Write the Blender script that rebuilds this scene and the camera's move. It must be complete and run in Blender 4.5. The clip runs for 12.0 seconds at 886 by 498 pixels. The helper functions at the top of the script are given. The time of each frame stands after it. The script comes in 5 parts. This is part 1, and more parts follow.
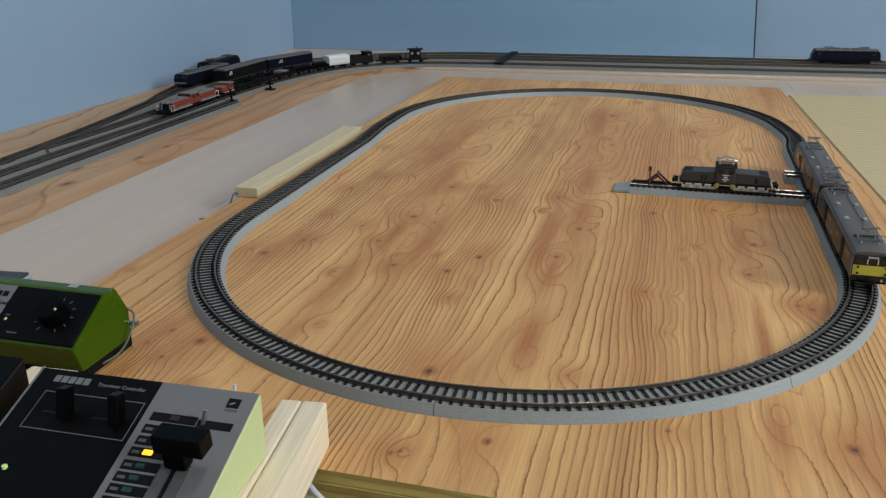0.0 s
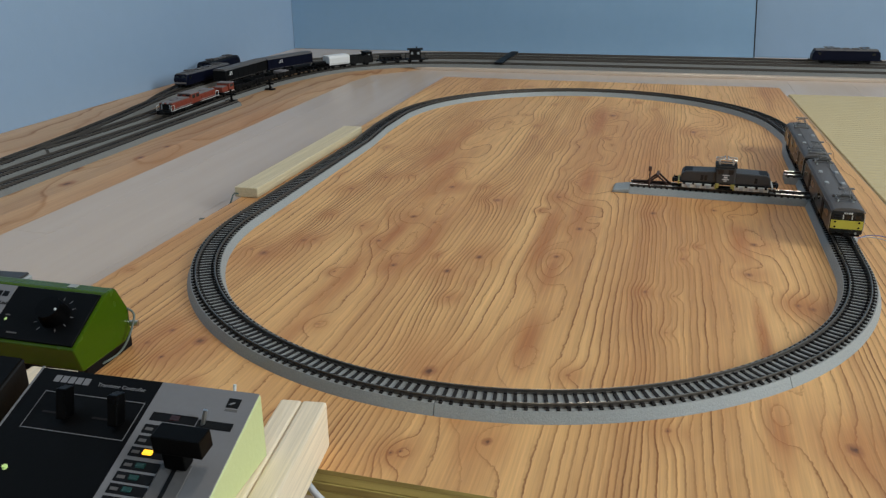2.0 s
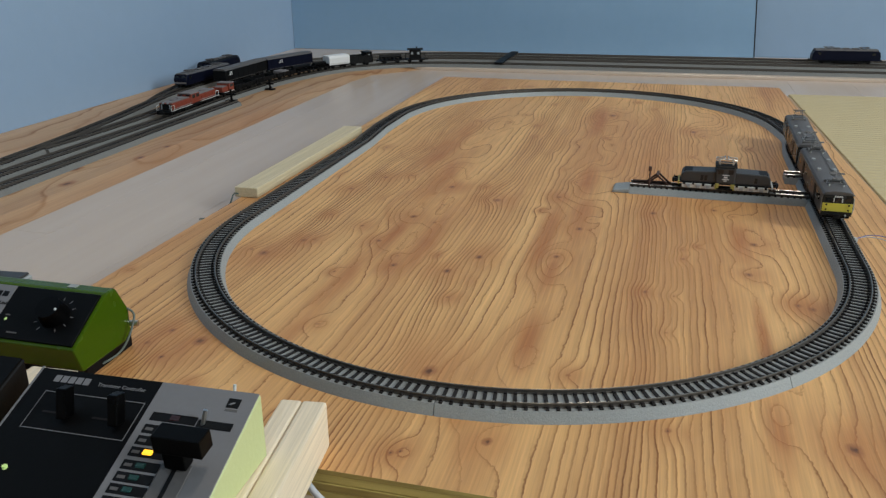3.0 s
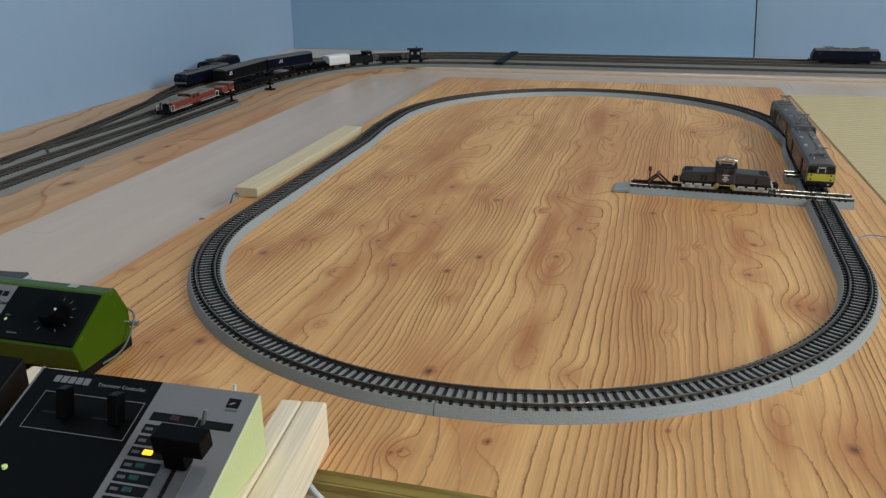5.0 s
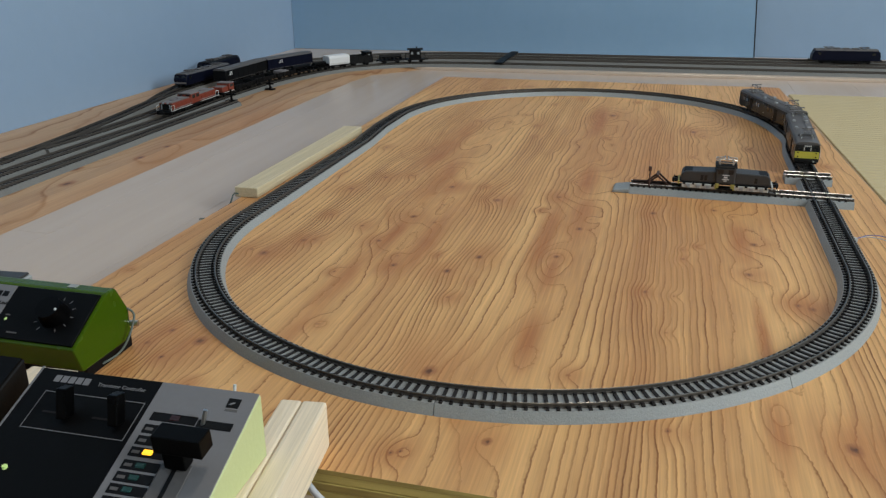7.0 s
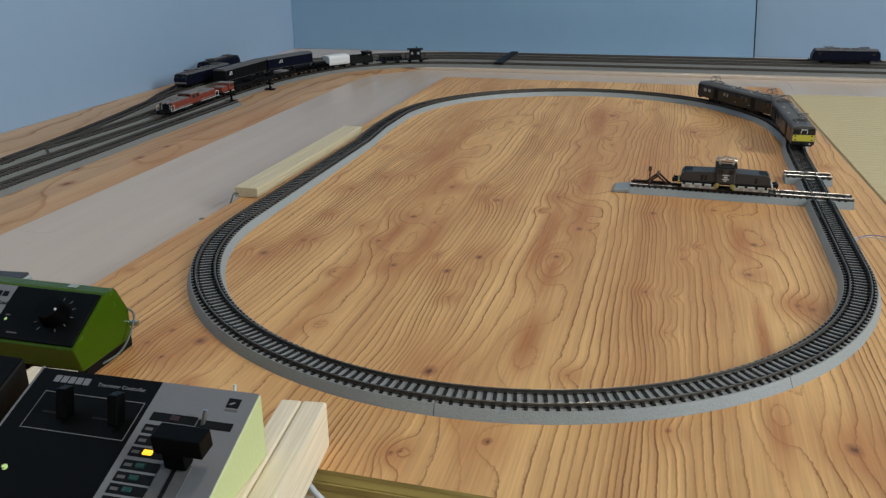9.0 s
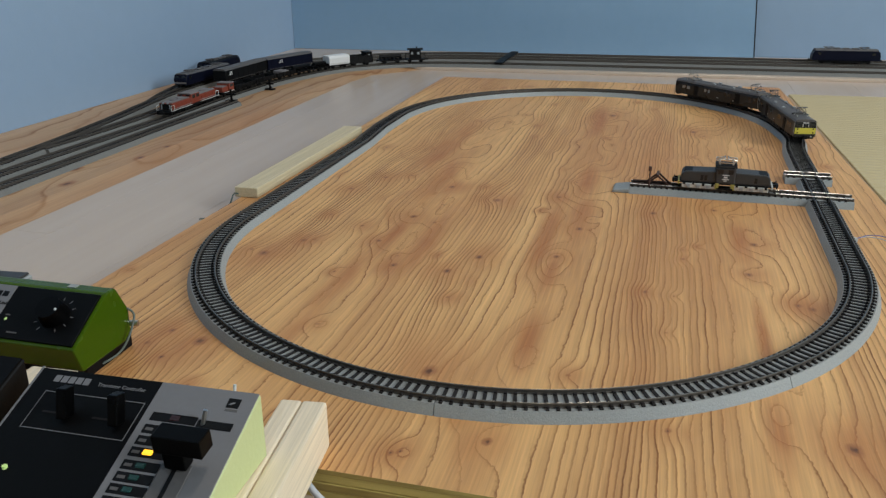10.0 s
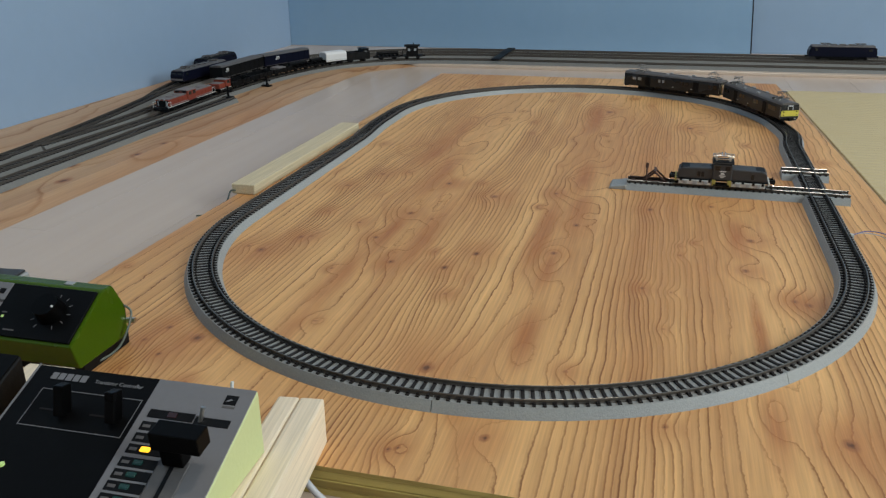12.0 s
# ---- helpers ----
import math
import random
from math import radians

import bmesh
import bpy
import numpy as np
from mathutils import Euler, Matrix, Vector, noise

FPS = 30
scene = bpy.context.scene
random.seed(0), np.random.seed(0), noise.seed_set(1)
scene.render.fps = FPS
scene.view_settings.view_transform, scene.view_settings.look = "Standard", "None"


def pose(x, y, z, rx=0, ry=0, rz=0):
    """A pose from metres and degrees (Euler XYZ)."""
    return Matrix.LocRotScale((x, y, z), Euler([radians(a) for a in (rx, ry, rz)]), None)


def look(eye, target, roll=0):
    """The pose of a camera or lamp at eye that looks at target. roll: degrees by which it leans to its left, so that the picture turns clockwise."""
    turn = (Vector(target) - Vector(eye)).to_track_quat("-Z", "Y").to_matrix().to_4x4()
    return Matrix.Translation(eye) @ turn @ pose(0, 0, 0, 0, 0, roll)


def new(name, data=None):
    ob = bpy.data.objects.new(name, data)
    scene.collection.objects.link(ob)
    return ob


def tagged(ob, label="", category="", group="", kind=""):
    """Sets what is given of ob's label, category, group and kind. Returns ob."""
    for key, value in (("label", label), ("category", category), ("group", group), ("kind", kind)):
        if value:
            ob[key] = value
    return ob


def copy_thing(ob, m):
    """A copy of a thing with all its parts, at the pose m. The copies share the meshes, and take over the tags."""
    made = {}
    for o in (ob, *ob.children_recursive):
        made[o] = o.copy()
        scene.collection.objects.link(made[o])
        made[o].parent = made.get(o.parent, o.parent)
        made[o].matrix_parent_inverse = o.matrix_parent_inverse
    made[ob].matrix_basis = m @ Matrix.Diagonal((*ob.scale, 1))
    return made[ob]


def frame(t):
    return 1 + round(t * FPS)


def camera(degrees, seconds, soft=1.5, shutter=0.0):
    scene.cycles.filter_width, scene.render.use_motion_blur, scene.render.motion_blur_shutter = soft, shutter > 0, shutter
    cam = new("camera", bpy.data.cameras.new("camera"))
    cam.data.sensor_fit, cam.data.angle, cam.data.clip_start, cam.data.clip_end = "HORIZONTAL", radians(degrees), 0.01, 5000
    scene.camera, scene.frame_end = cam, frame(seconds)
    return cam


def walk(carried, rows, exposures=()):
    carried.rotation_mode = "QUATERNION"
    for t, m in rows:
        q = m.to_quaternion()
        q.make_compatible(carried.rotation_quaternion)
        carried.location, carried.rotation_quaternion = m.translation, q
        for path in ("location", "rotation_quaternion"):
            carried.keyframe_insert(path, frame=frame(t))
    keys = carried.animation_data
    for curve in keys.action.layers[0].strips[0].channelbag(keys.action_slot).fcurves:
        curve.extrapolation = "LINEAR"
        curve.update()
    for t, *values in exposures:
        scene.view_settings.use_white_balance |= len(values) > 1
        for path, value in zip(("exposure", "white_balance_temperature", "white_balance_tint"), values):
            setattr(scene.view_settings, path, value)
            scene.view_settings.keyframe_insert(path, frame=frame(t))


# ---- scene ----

# camera: a still stand, nudged a little at the end
EYE = Vector((0.0748, -0.4398, 0.1672))
PITCH, ROLL, YAW = 20.79, -0.60, -15.52


def aim(pan=0.0, tilt=0.0):
    p, y = radians(PITCH + tilt), radians(YAW + pan)
    way = Vector((math.sin(y) * math.cos(p), math.cos(y) * math.cos(p), -math.sin(p)))
    return look(EYE, EYE + way, ROLL)


cam = camera(57.02, 12.0, soft=1.3)
walk(cam, [(0, aim()), (10.5, aim()), (10.8, aim(0.0, 0.02)), (11.0, aim(0.005, 0.055)), (11.25, aim(0.03, 0.07)),
           (11.5, aim(0.065, 0.10)), (11.75, aim(0.13, 0.17)), (12.0, aim(0.205, 0.24))])

# light: a window in the east wall, a lamp under the ceiling
world = bpy.data.worlds.new("world")
scene.world = world
world.use_nodes = True
sky = world.node_tree.nodes.new("ShaderNodeTexSky")
sky.sky_type, sky.sun_disc, sky.sun_elevation, sky.sun_rotation = "NISHITA", False, radians(40), radians(90)
world.node_tree.links.new(sky.outputs[0], world.node_tree.nodes["Background"].inputs[0])
world.node_tree.nodes["Background"].inputs[1].default_value = 0.08
scene.view_settings.exposure = 0.0


def area(name, m, sx, sy, power, colour, spread=180):
    data = bpy.data.lights.new(name, "AREA")
    data.shape, data.size, data.size_y, data.energy, data.color = "RECTANGLE", sx, sy, power, colour
    data.spread = radians(spread)
    ob = new(name, data)
    ob.matrix_world = m
    return ob


area("window_light", look((1.68, -0.45, 0.90), (0.05, 0.05, 0.0)), 0.70, 0.9, 28.5, (0.85, 0.96, 1.0))
area("ceiling_lamp_light", look((0.34, 0.42, 2.25), (0.34, 0.42, 0.0)), 0.28, 0.28, 12.5, (1.0, 0.90, 0.78))


# ---- materials ----
class Nodes:
    """A short hand for building a node tree."""

    def __init__(self, name, rough=0.5, metal=0.0, spec=0.5):
        self.m = bpy.data.materials.new(name)
        self.m.use_nodes = True
        self.t = self.m.node_tree
        self.b = self.t.nodes["Principled BSDF"]
        self.b.inputs["Roughness"].default_value = rough
        self.b.inputs["Metallic"].default_value = metal
        self.b.inputs["Specular IOR Level"].default_value = spec

    def put(self, socket, v):
        if isinstance(v, bpy.types.NodeSocket):
            self.t.links.new(v, socket)
        else:
            socket.default_value = v

    def math(self, op, a, b=0.0, c=0.0):
        n = self.t.nodes.new("ShaderNodeMath")
        n.operation = op
        for s, v in zip(n.inputs, (a, b, c)):
            self.put(s, v)
        return n.outputs[0]

    def coords(self, scale=(1, 1, 1), move=(0, 0, 0), kind="Object"):
        c = self.t.nodes.new("ShaderNodeTexCoord")
        n = self.t.nodes.new("ShaderNodeMapping")
        self.t.links.new(c.outputs[kind], n.inputs[0])
        n.inputs["Scale"].default_value, n.inputs["Location"].default_value = scale, move
        return n.outputs[0]

    def noise(self, scale, detail=3.0, move=(0, 0, 0), rough=0.55):
        n = self.t.nodes.new("ShaderNodeTexNoise")
        self.put(n.inputs["Vector"], self.coords(scale, move))
        n.inputs["Scale"].default_value, n.inputs["Detail"].default_value, n.inputs["Roughness"].default_value = 1.0, detail, rough
        return n.outputs[0]

    def ramp(self, v, *stops):
        n = self.t.nodes.new("ShaderNodeValToRGB")
        e = n.color_ramp.elements
        while len(e) < len(stops):
            e.new(0.5)
        for q, (p, c) in zip(e, stops):
            q.position, q.color = p, ((c, c, c, 1) if not isinstance(c, tuple) else (*c, 1))
        self.put(n.inputs[0], v)
        return n.outputs[0]

    def mix(self, f, a, b, mode="MIX"):
        n = self.t.nodes.new("ShaderNodeMix")
        n.data_type, n.blend_type = "RGBA", mode
        self.put(n.inputs[0], f)
        for s, v in ((n.inputs[6], a), (n.inputs[7], b)):
            self.put(s, (*v, 1) if isinstance(v, tuple) and len(v) == 3 else v)
        return n.outputs[2]

    def colour(self, v):
        self.put(self.b.inputs["Base Color"], (*v, 1) if isinstance(v, tuple) else v)
        return self

    def bump(self, v, dist=0.001, strength=0.5):
        n = self.t.nodes.new("ShaderNodeBump")
        n.inputs["Strength"].default_value, n.inputs["Distance"].default_value = strength, dist
        self.put(n.inputs["Height"], v)
        self.t.links.new(n.outputs[0], self.b.inputs["Normal"])
        return self

    def rough(self, v):
        self.put(self.b.inputs["Roughness"], v)
        return self


def plain(name, colour, rough=0.5, metal=0.0, grain=900.0, vary=0.25, bump=0.0002, spec=0.5):
    """Paint, plastic or metal with slight unevenness at two scales."""
    k = Nodes(name, rough, metal, spec)
    f = k.noise((grain,) * 3, 3)
    g = k.noise((grain / 14,) * 3, 2, (3, 1, 2))
    low = tuple(c * (1 - vary) for c in colour)
    high = tuple(min(1, c * (1 + vary)) for c in colour)
    k.colour(k.mix(k.math("ADD", k.math("MULTIPLY", f, 0.5), k.math("MULTIPLY", g, 0.5)), low, high))
    k.rough(k.math("MULTIPLY_ADD", g, 0.3, rough - 0.13))
    if bump:
        k.bump(f, bump, 0.4)
    return k.m


def timber(name, light, dark, lines=60.0, wander=5.0, red=(0.45, 0.22, 0.10), knots=(), seed=0.0, rough=0.45, strength=1.0, along=1, carried=False):
    """Sawn softwood: growth lines that arch along the grain, with knots."""
    k = Nodes(name, rough, 0.0, 0.42)

    def s(a, b):
        return (a, b, a) if along == 1 else (b, a, a)

    sep = k.t.nodes.new("ShaderNodeSeparateXYZ")
    k.put(sep.inputs[0], k.coords())
    across = sep.outputs[0] if along == 1 else sep.outputs[1]
    low = k.noise(s(5.6, 1.7), 1.6, (seed, seed * 2, 0.3), 0.4)
    mid = k.noise(s(30, 11), 2.0, (seed + 4, 1, 0.7))
    field = k.math("MULTIPLY_ADD", low, wander * 2, k.math("MULTIPLY", across, lines))
    field = k.math("MULTIPLY_ADD", mid, 1.15, field)
    core = None
    for x, y, size in knots:
        d = k.t.nodes.new("ShaderNodeVectorMath")
        d.operation = "LENGTH"
        k.put(d.inputs[0], k.coords((1 / size, 0.55 / size, 0.0), (-x / size, -0.55 * y / size, 0)))
        r = d.outputs["Value"]
        swirl = k.math("POWER", 2.718, k.math("MULTIPLY", k.math("MULTIPLY", r, r), -0.22))
        field = k.math("MULTIPLY_ADD", swirl, 1.6, field)
        spot = k.math("SUBTRACT", 1.0, k.math("MULTIPLY", r, 2.0), 0.0)
        core = spot if core is None else k.math("MAXIMUM", core, spot)
    if carried:      # the board's own growth field, kept on its mesh
        field, core = [k.t.nodes.new("ShaderNodeAttribute") for _ in range(2)]
        field.attribute_name, core.attribute_name = "growth", "knot"
        field, core = field.outputs["Fac"], core.outputs["Fac"]
        # the saw and the fibres fray each line
        field = k.math("MULTIPLY_ADD", k.noise(s(260, 150), 2, (2, 2, 2)), 0.26, field)
        field = k.math("MULTIPLY_ADD", k.noise(s(900, 420), 2, (5, 1, 2)), 0.15, field)
    saw = k.math("FRACT", field)
    line = k.ramp(saw, (0.0, 0.06), (0.10, 0.0), (0.60, 0.06), (0.82, 0.26), (0.92, 1.0), (0.96, 0.75), (1.0, 0.06))
    if carried:      # lines keep their thickness where the rings lie wide apart
        wide = k.t.nodes.new("ShaderNodeAttribute")
        wide.attribute_name = "slope"
        away = k.math("DIVIDE", k.math("DIVIDE", k.math("SUBTRACT", 1.0, saw), wide.outputs["Fac"]), 0.0034)
        line = k.ramp(away, (0.0, 0.45), (0.05, 1.0), (0.14, 0.80), (0.26, 0.26), (0.60, 0.09), (1.0, 0.0))
    fade = k.ramp(k.noise(s(26, 7), 3, (9, seed, 2)), (0.34, 0.45), (0.60, 1.15))
    fibre = k.noise(s(900, 22), 3, (seed, 0, 1))
    each = k.t.nodes.new("ShaderNodeTexWhiteNoise")
    each.noise_dimensions = "1D"
    k.put(each.inputs["W"], k.math("FLOOR", field))
    fade = k.math("MULTIPLY", fade, k.math("MULTIPLY_ADD", each.outputs["Value"], 0.70, 0.50))
    amount = k.math("MULTIPLY", k.math("MULTIPLY", line, fade), strength)
    streak = k.ramp(k.noise(s(38, 1.6), 3, (seed + 2, 8, 1)), (0.3, 0.0), (0.7, 1.0))
    if carried:
        band = k.t.nodes.new("ShaderNodeAttribute")
        band.attribute_name = "band"
        streak = band.outputs["Fac"]
    body = k.mix(k.math("MULTIPLY", streak, strength), tuple(v * 1.14 for v in light), tuple(a * 0.60 + b * 0.40 for a, b in zip(light, red)))
    c = k.mix(amount, body, dark)
    patch = k.ramp(k.noise(s(9, 2.2), 3, (seed + 7, 5, 0)), (0.46, 0.0), (0.70, 0.62))
    if carried:
        h = k.t.nodes.new("ShaderNodeAttribute")
        h.attribute_name = "heart"
        patch = k.math("MAXIMUM", patch, k.math("MULTIPLY", k.math("MULTIPLY", h.outputs["Fac"], 1.55), k.noise(s(40, 14), 3, (1, 6, 3))))
    c = k.mix(k.math("MULTIPLY", patch, strength), c, red, "MIX")
    c = k.mix(0.46, c, k.ramp(fibre, (0.28, 0.52), (0.70, 1.05)), "MULTIPLY")
    if core is not None:
        ragged = k.math("ADD", core, k.math("MULTIPLY_ADD", k.noise((260, 150, 260), 3), 0.7, -0.35))
        c = k.mix(k.ramp(ragged, (0.0, 0.0), (0.40, 0.80)), c, (0.33, 0.125, 0.045))
        c = k.mix(k.ramp(ragged, (0.50, 0.0), (0.80, 0.9)), c, (0.10, 0.038, 0.017))
    k.colour(c)
    k.rough(k.math("MULTIPLY_ADD", line, 0.12, rough - 0.04))
    k.bump(k.math("ADD", k.math("MULTIPLY", line, 0.6), fibre), 0.0004, 0.22)
    return k.m


KNOTS = ((-0.1363, -0.1471, 0.0035), (-0.1265, -0.1710, 0.0028), (-0.1403, -0.1609, 0.0030), (-0.1348, -0.1858, 0.0022),
         (-0.077, 0.037, 0.005), (0.023, -0.198, 0.004), (-0.118, -0.153, 0.007), (0.072, -0.050, 0.003), (-0.141, -0.046, 0.006),
         (-0.011, -0.154, 0.007), (0.023, 0.389, 0.008), (0.150, -0.052, 0.004), (0.148, -0.171, 0.006), (0.085, -0.175, 0.003),
         (-0.008, -0.213, 0.0028), (-0.005, -0.211, 0.0022), (0.022, -0.012, 0.004), (0.029, 0.038, 0.005), (0.130, 0.034, 0.005),
         (0.124, -0.014, 0.0045), (-0.070, 0.108, 0.005), (-0.140, 0.087, 0.004), (-0.128, -0.021, 0.004), (-0.084, -0.011, 0.0035),
         (-0.063, -0.046, 0.0045), (-0.020, -0.023, 0.005), (-0.032, -0.047, 0.005), (-0.032, 0.084, 0.006), (-0.125, 0.121, 0.004),
         (0.008, 0.101, 0.004), (0.072, 0.080, 0.005), (0.110, 0.095, 0.004), (-0.103, 0.012, 0.003), (0.10, 0.33, 0.006),
         (-0.19, -0.165, 0.003), (0.144, -0.049, 0.004))
M_BOARD = timber("pine plywood", (0.755, 0.436, 0.172), (0.245, 0.092, 0.025), red=(0.47, 0.180, 0.056), seed=1.7, rough=0.50, carried=True)
M_PLANK = timber("thin yard plywood", (0.54, 0.350, 0.195), (0.33, 0.155, 0.065), 40, 4.0, (0.42, 0.19, 0.075),
                 ((-0.394, 0.112, 0.011), (-0.371, 0.073, 0.012), (-0.3645, 0.158, 0.009), (-0.3645, 0.20, 0.008), (-0.402, 0.010, 0.010)), 5.2, 0.5, 1.15)
M_EDGE = timber("plywood edge", (0.52, 0.41, 0.13), (0.26, 0.18, 0.05), 500, 1.0, (0.34, 0.26, 0.07), (), 2.0, 0.6, 0.9, along=0)
M_BLOCK = timber("planed pale timber", (0.80, 0.67, 0.49), (0.72, 0.56, 0.37), 40, 1.6, (0.74, 0.56, 0.40), (), 3.0, 0.5, 0.07)
M_PLATFORM = timber("weathered pale batten", (0.61, 0.51, 0.33), (0.52, 0.41, 0.24), 90, 1.2, (0.55, 0.43, 0.27), (), 7.0, 0.6, 0.2)
M_SILL = timber("brown sill timber", (0.40, 0.26, 0.135), (0.28, 0.165, 0.08), 150, 1.0, (0.32, 0.2, 0.1), (), 6.0, 0.5, 0.6)


def floor_material():
    k = Nodes("pale laminate flooring", 0.24, 0.0, 0.5)
    info = k.t.nodes.new("ShaderNodeObjectInfo")
    grain = k.noise((70, 5, 70), 4, (1, 2, 0))
    broad = k.noise((7, 2, 7), 2, (4, 0, 0))
    c = k.mix(grain, (0.56, 0.435, 0.340), (0.66, 0.532, 0.424))
    c = k.mix(k.math("MULTIPLY", broad, 0.5), c, (0.56, 0.43, 0.335))
    c = k.mix(k.math("MULTIPLY", info.outputs["Random"], 0.25), c, (0.50, 0.41, 0.34))
    k.colour(c)
    k.rough(k.math("MULTIPLY_ADD", broad, 0.14, 0.17))
    k.bump(grain, 0.0003, 0.12)
    return k.m


def tatami_material():
    k = Nodes("woven rush mat", 0.7, 0.0, 0.3)
    c = k.t.nodes.new("ShaderNodeTexWave")
    c.wave_type, c.bands_direction = "BANDS", "Y"
    k.put(c.inputs["Vector"], k.coords())
    c.inputs["Scale"].default_value, c.inputs["Distortion"].default_value, c.inputs["Detail"].default_value = 34.0, 1.2, 2
    fine = k.noise((60, 900, 60), 3)
    broad = k.noise((14, 30, 14), 3, (2, 2, 0))
    col = k.mix(fine, (0.48, 0.375, 0.200), (0.63, 0.505, 0.285))
    col = k.mix(k.math("MULTIPLY", c.outputs[1], 0.10), col, (0.46, 0.39, 0.22))
    col = k.mix(k.math("MULTIPLY", broad, 0.4), col, (0.57, 0.49, 0.31))
    k.colour(col)
    k.bump(k.math("ADD", c.outputs[1], fine), 0.0012, 0.5)
    return k.m


def wall_material(name, a, b):
    k = Nodes(name, 0.62, 0.0, 0.3)
    c = k.mix(k.noise((3.1, 3.1, 2.2), 3, (1, 0, 0)), a, b)
    c = k.mix(k.math("MULTIPLY", k.noise((55, 55, 55), 3), 0.25), c, tuple(v * 0.85 for v in a))
    k.colour(c)
    k.bump(k.noise((420, 420, 420), 3), 0.0006, 0.2)
    return k.m


def ballast_material(name, tone, spec=0.5, warm=0.0):
    k = Nodes(name, 0.42, 0.0, spec)
    f = k.noise((1500, 1500, 1500), 3)
    g = k.noise((60, 60, 60), 3, (2, 0, 0))
    c = k.mix(f, tuple(v * tone for v in (0.212, 0.232, 0.233)), tuple(v * tone for v in (0.402, 0.434, 0.434)))
    c = k.mix(k.math("MULTIPLY", g, 0.4), c, tuple(v * tone for v in (0.25, 0.255, 0.252)))
    k.colour(k.mix(warm, c, (1.0, 0.93, 0.88), "MULTIPLY"))
    k.rough(k.math("MULTIPLY_ADD", f, 0.25, 0.36))
    k.bump(f, 0.0006, 0.38)
    return k.m


M_FLOOR, M_TATAMI, M_BALLAST = floor_material(), tatami_material(), ballast_material("grey moulded roadbed", 1.0)
M_BEDTOP = ballast_material("brown-grey ballast top", 0.92, 0.3, 0.7)
M_YARDBED = ballast_material("dark warm-grey roadbed", 0.62, 0.25, 1.0)
M_WALL = wall_material("light blue wallpaper", (0.272, 0.380, 0.520), (0.328, 0.441, 0.590))
M_PANEL = wall_material("blue backdrop board", (0.205, 0.345, 0.500), (0.298, 0.440, 0.600))
M_WHITE_WALL = wall_material("off-white wallpaper", (0.34, 0.32, 0.29), (0.42, 0.40, 0.37))
M_SLEEPER = plain("dark brown sleeper plastic", (0.020, 0.017, 0.016), 0.55, 0, 1400, 0.4, 0.0002, 0.18)
M_RAIL = plain("nickel rail", (0.40, 0.37, 0.32), 0.20, 1.0, 300, 0.2, 0.0)
M_RAILSIDE = plain("brown oxidised rail side", (0.085, 0.072, 0.060), 0.5, 0.3, 300, 0.3, 0.0)
M_DULLRAIL = plain("dull dark rail", (0.15, 0.135, 0.12), 0.46, 1.0, 300, 0.3, 0.0)
M_PANTO = plain("grey pantograph metal", (0.15, 0.15, 0.15), 0.45, 0.4, 600, 0.3, 0.0)
M_STEEL = plain("bright steel", (0.62, 0.61, 0.58), 0.27, 1.0, 500, 0.15, 0.0)
M_BLACK = plain("black plastic", (0.0052, 0.0052, 0.0056), 0.5, 0, 800, 0.4, 0.0002, 0.14)
M_SATIN = plain("satin black panel", (0.0030, 0.0030, 0.0032), 0.35, 0, 500, 0.4, 0.0001, 0.08)
M_KNOB = plain("deep black knob plastic", (0.0016, 0.0016, 0.0017), 0.28, 0, 500, 0.3, 0.0, 0.07)
M_TRAIN = plain("black-green train paint", (0.018, 0.019, 0.019), 0.26, 0, 350, 0.3, 0.0, 0.34)
M_ROOF = plain("grey roof paint", (0.098, 0.090, 0.086), 0.5, 0, 500, 0.3)
M_VENT = plain("light grey roof vent", (0.30, 0.31, 0.31), 0.5, 0, 900)
M_DUSTY = plain("dusty grey-brown roof paint", (0.17, 0.15, 0.145), 0.6, 0, 500, 0.3)
M_DULLYELLOW = plain("worn yellow paint", (0.34, 0.29, 0.07), 0.5, 0, 900, 0.4, 0.0)
M_GANGWAY = plain("pale orange gangway door, light put into its colour", (0.72, 0.52, 0.28), 0.5, 0, 600, 0.15, 0.0)
M_YELLOW = plain("warning yellow paint", (0.60, 0.52, 0.065), 0.4, 0, 300, 0.08, 0.0)
M_GLASS = plain("dark window glazing", (0.012, 0.014, 0.016), 0.08, 0, 100, 0.2, 0.0)
M_PALEGLASS = plain("bright window glazing", (0.30, 0.32, 0.33), 0.12, 0, 300, 0.2, 0.0)
M_LETTER = plain("white lettering", (0.62, 0.62, 0.60), 0.5, 0, 400, 0.1, 0.0)
M_GREY = plain("silver-grey panel paint", (0.185, 0.178, 0.180), 0.42, 0.1, 700, 0.10, 0.0)
M_GREEN = plain("grass-green casing", (0.042, 0.086, 0.0012), 0.22, 0, 600, 0.12, 0.0002, 0.24)
M_PALEGREEN = plain("pale yellow-green casing", (0.54, 0.58, 0.28), 0.45, 0, 600, 0.08)
M_RED = plain("vermilion locomotive paint", (0.215, 0.036, 0.016), 0.5, 0, 500, 0.2, 0.0)
M_BLUE = plain("navy locomotive paint", (0.004, 0.0052, 0.015), 0.45, 0, 400, 0.3, 0.0, 0.12)
M_COVER = plain("white wagon cover", (0.70, 0.70, 0.69), 0.7, 0, 500, 0.08)
M_PALEGREY = plain("pale grey underframe", (0.46, 0.46, 0.43), 0.5, 0, 520, 0.6)
M_RUST = plain("dark rust iron", (0.06, 0.028, 0.02), 0.6, 0, 900, 0.4)
M_WIRE = plain("pale wire", (0.50, 0.52, 0.56), 0.4, 0, 300, 0.1, 0.0)
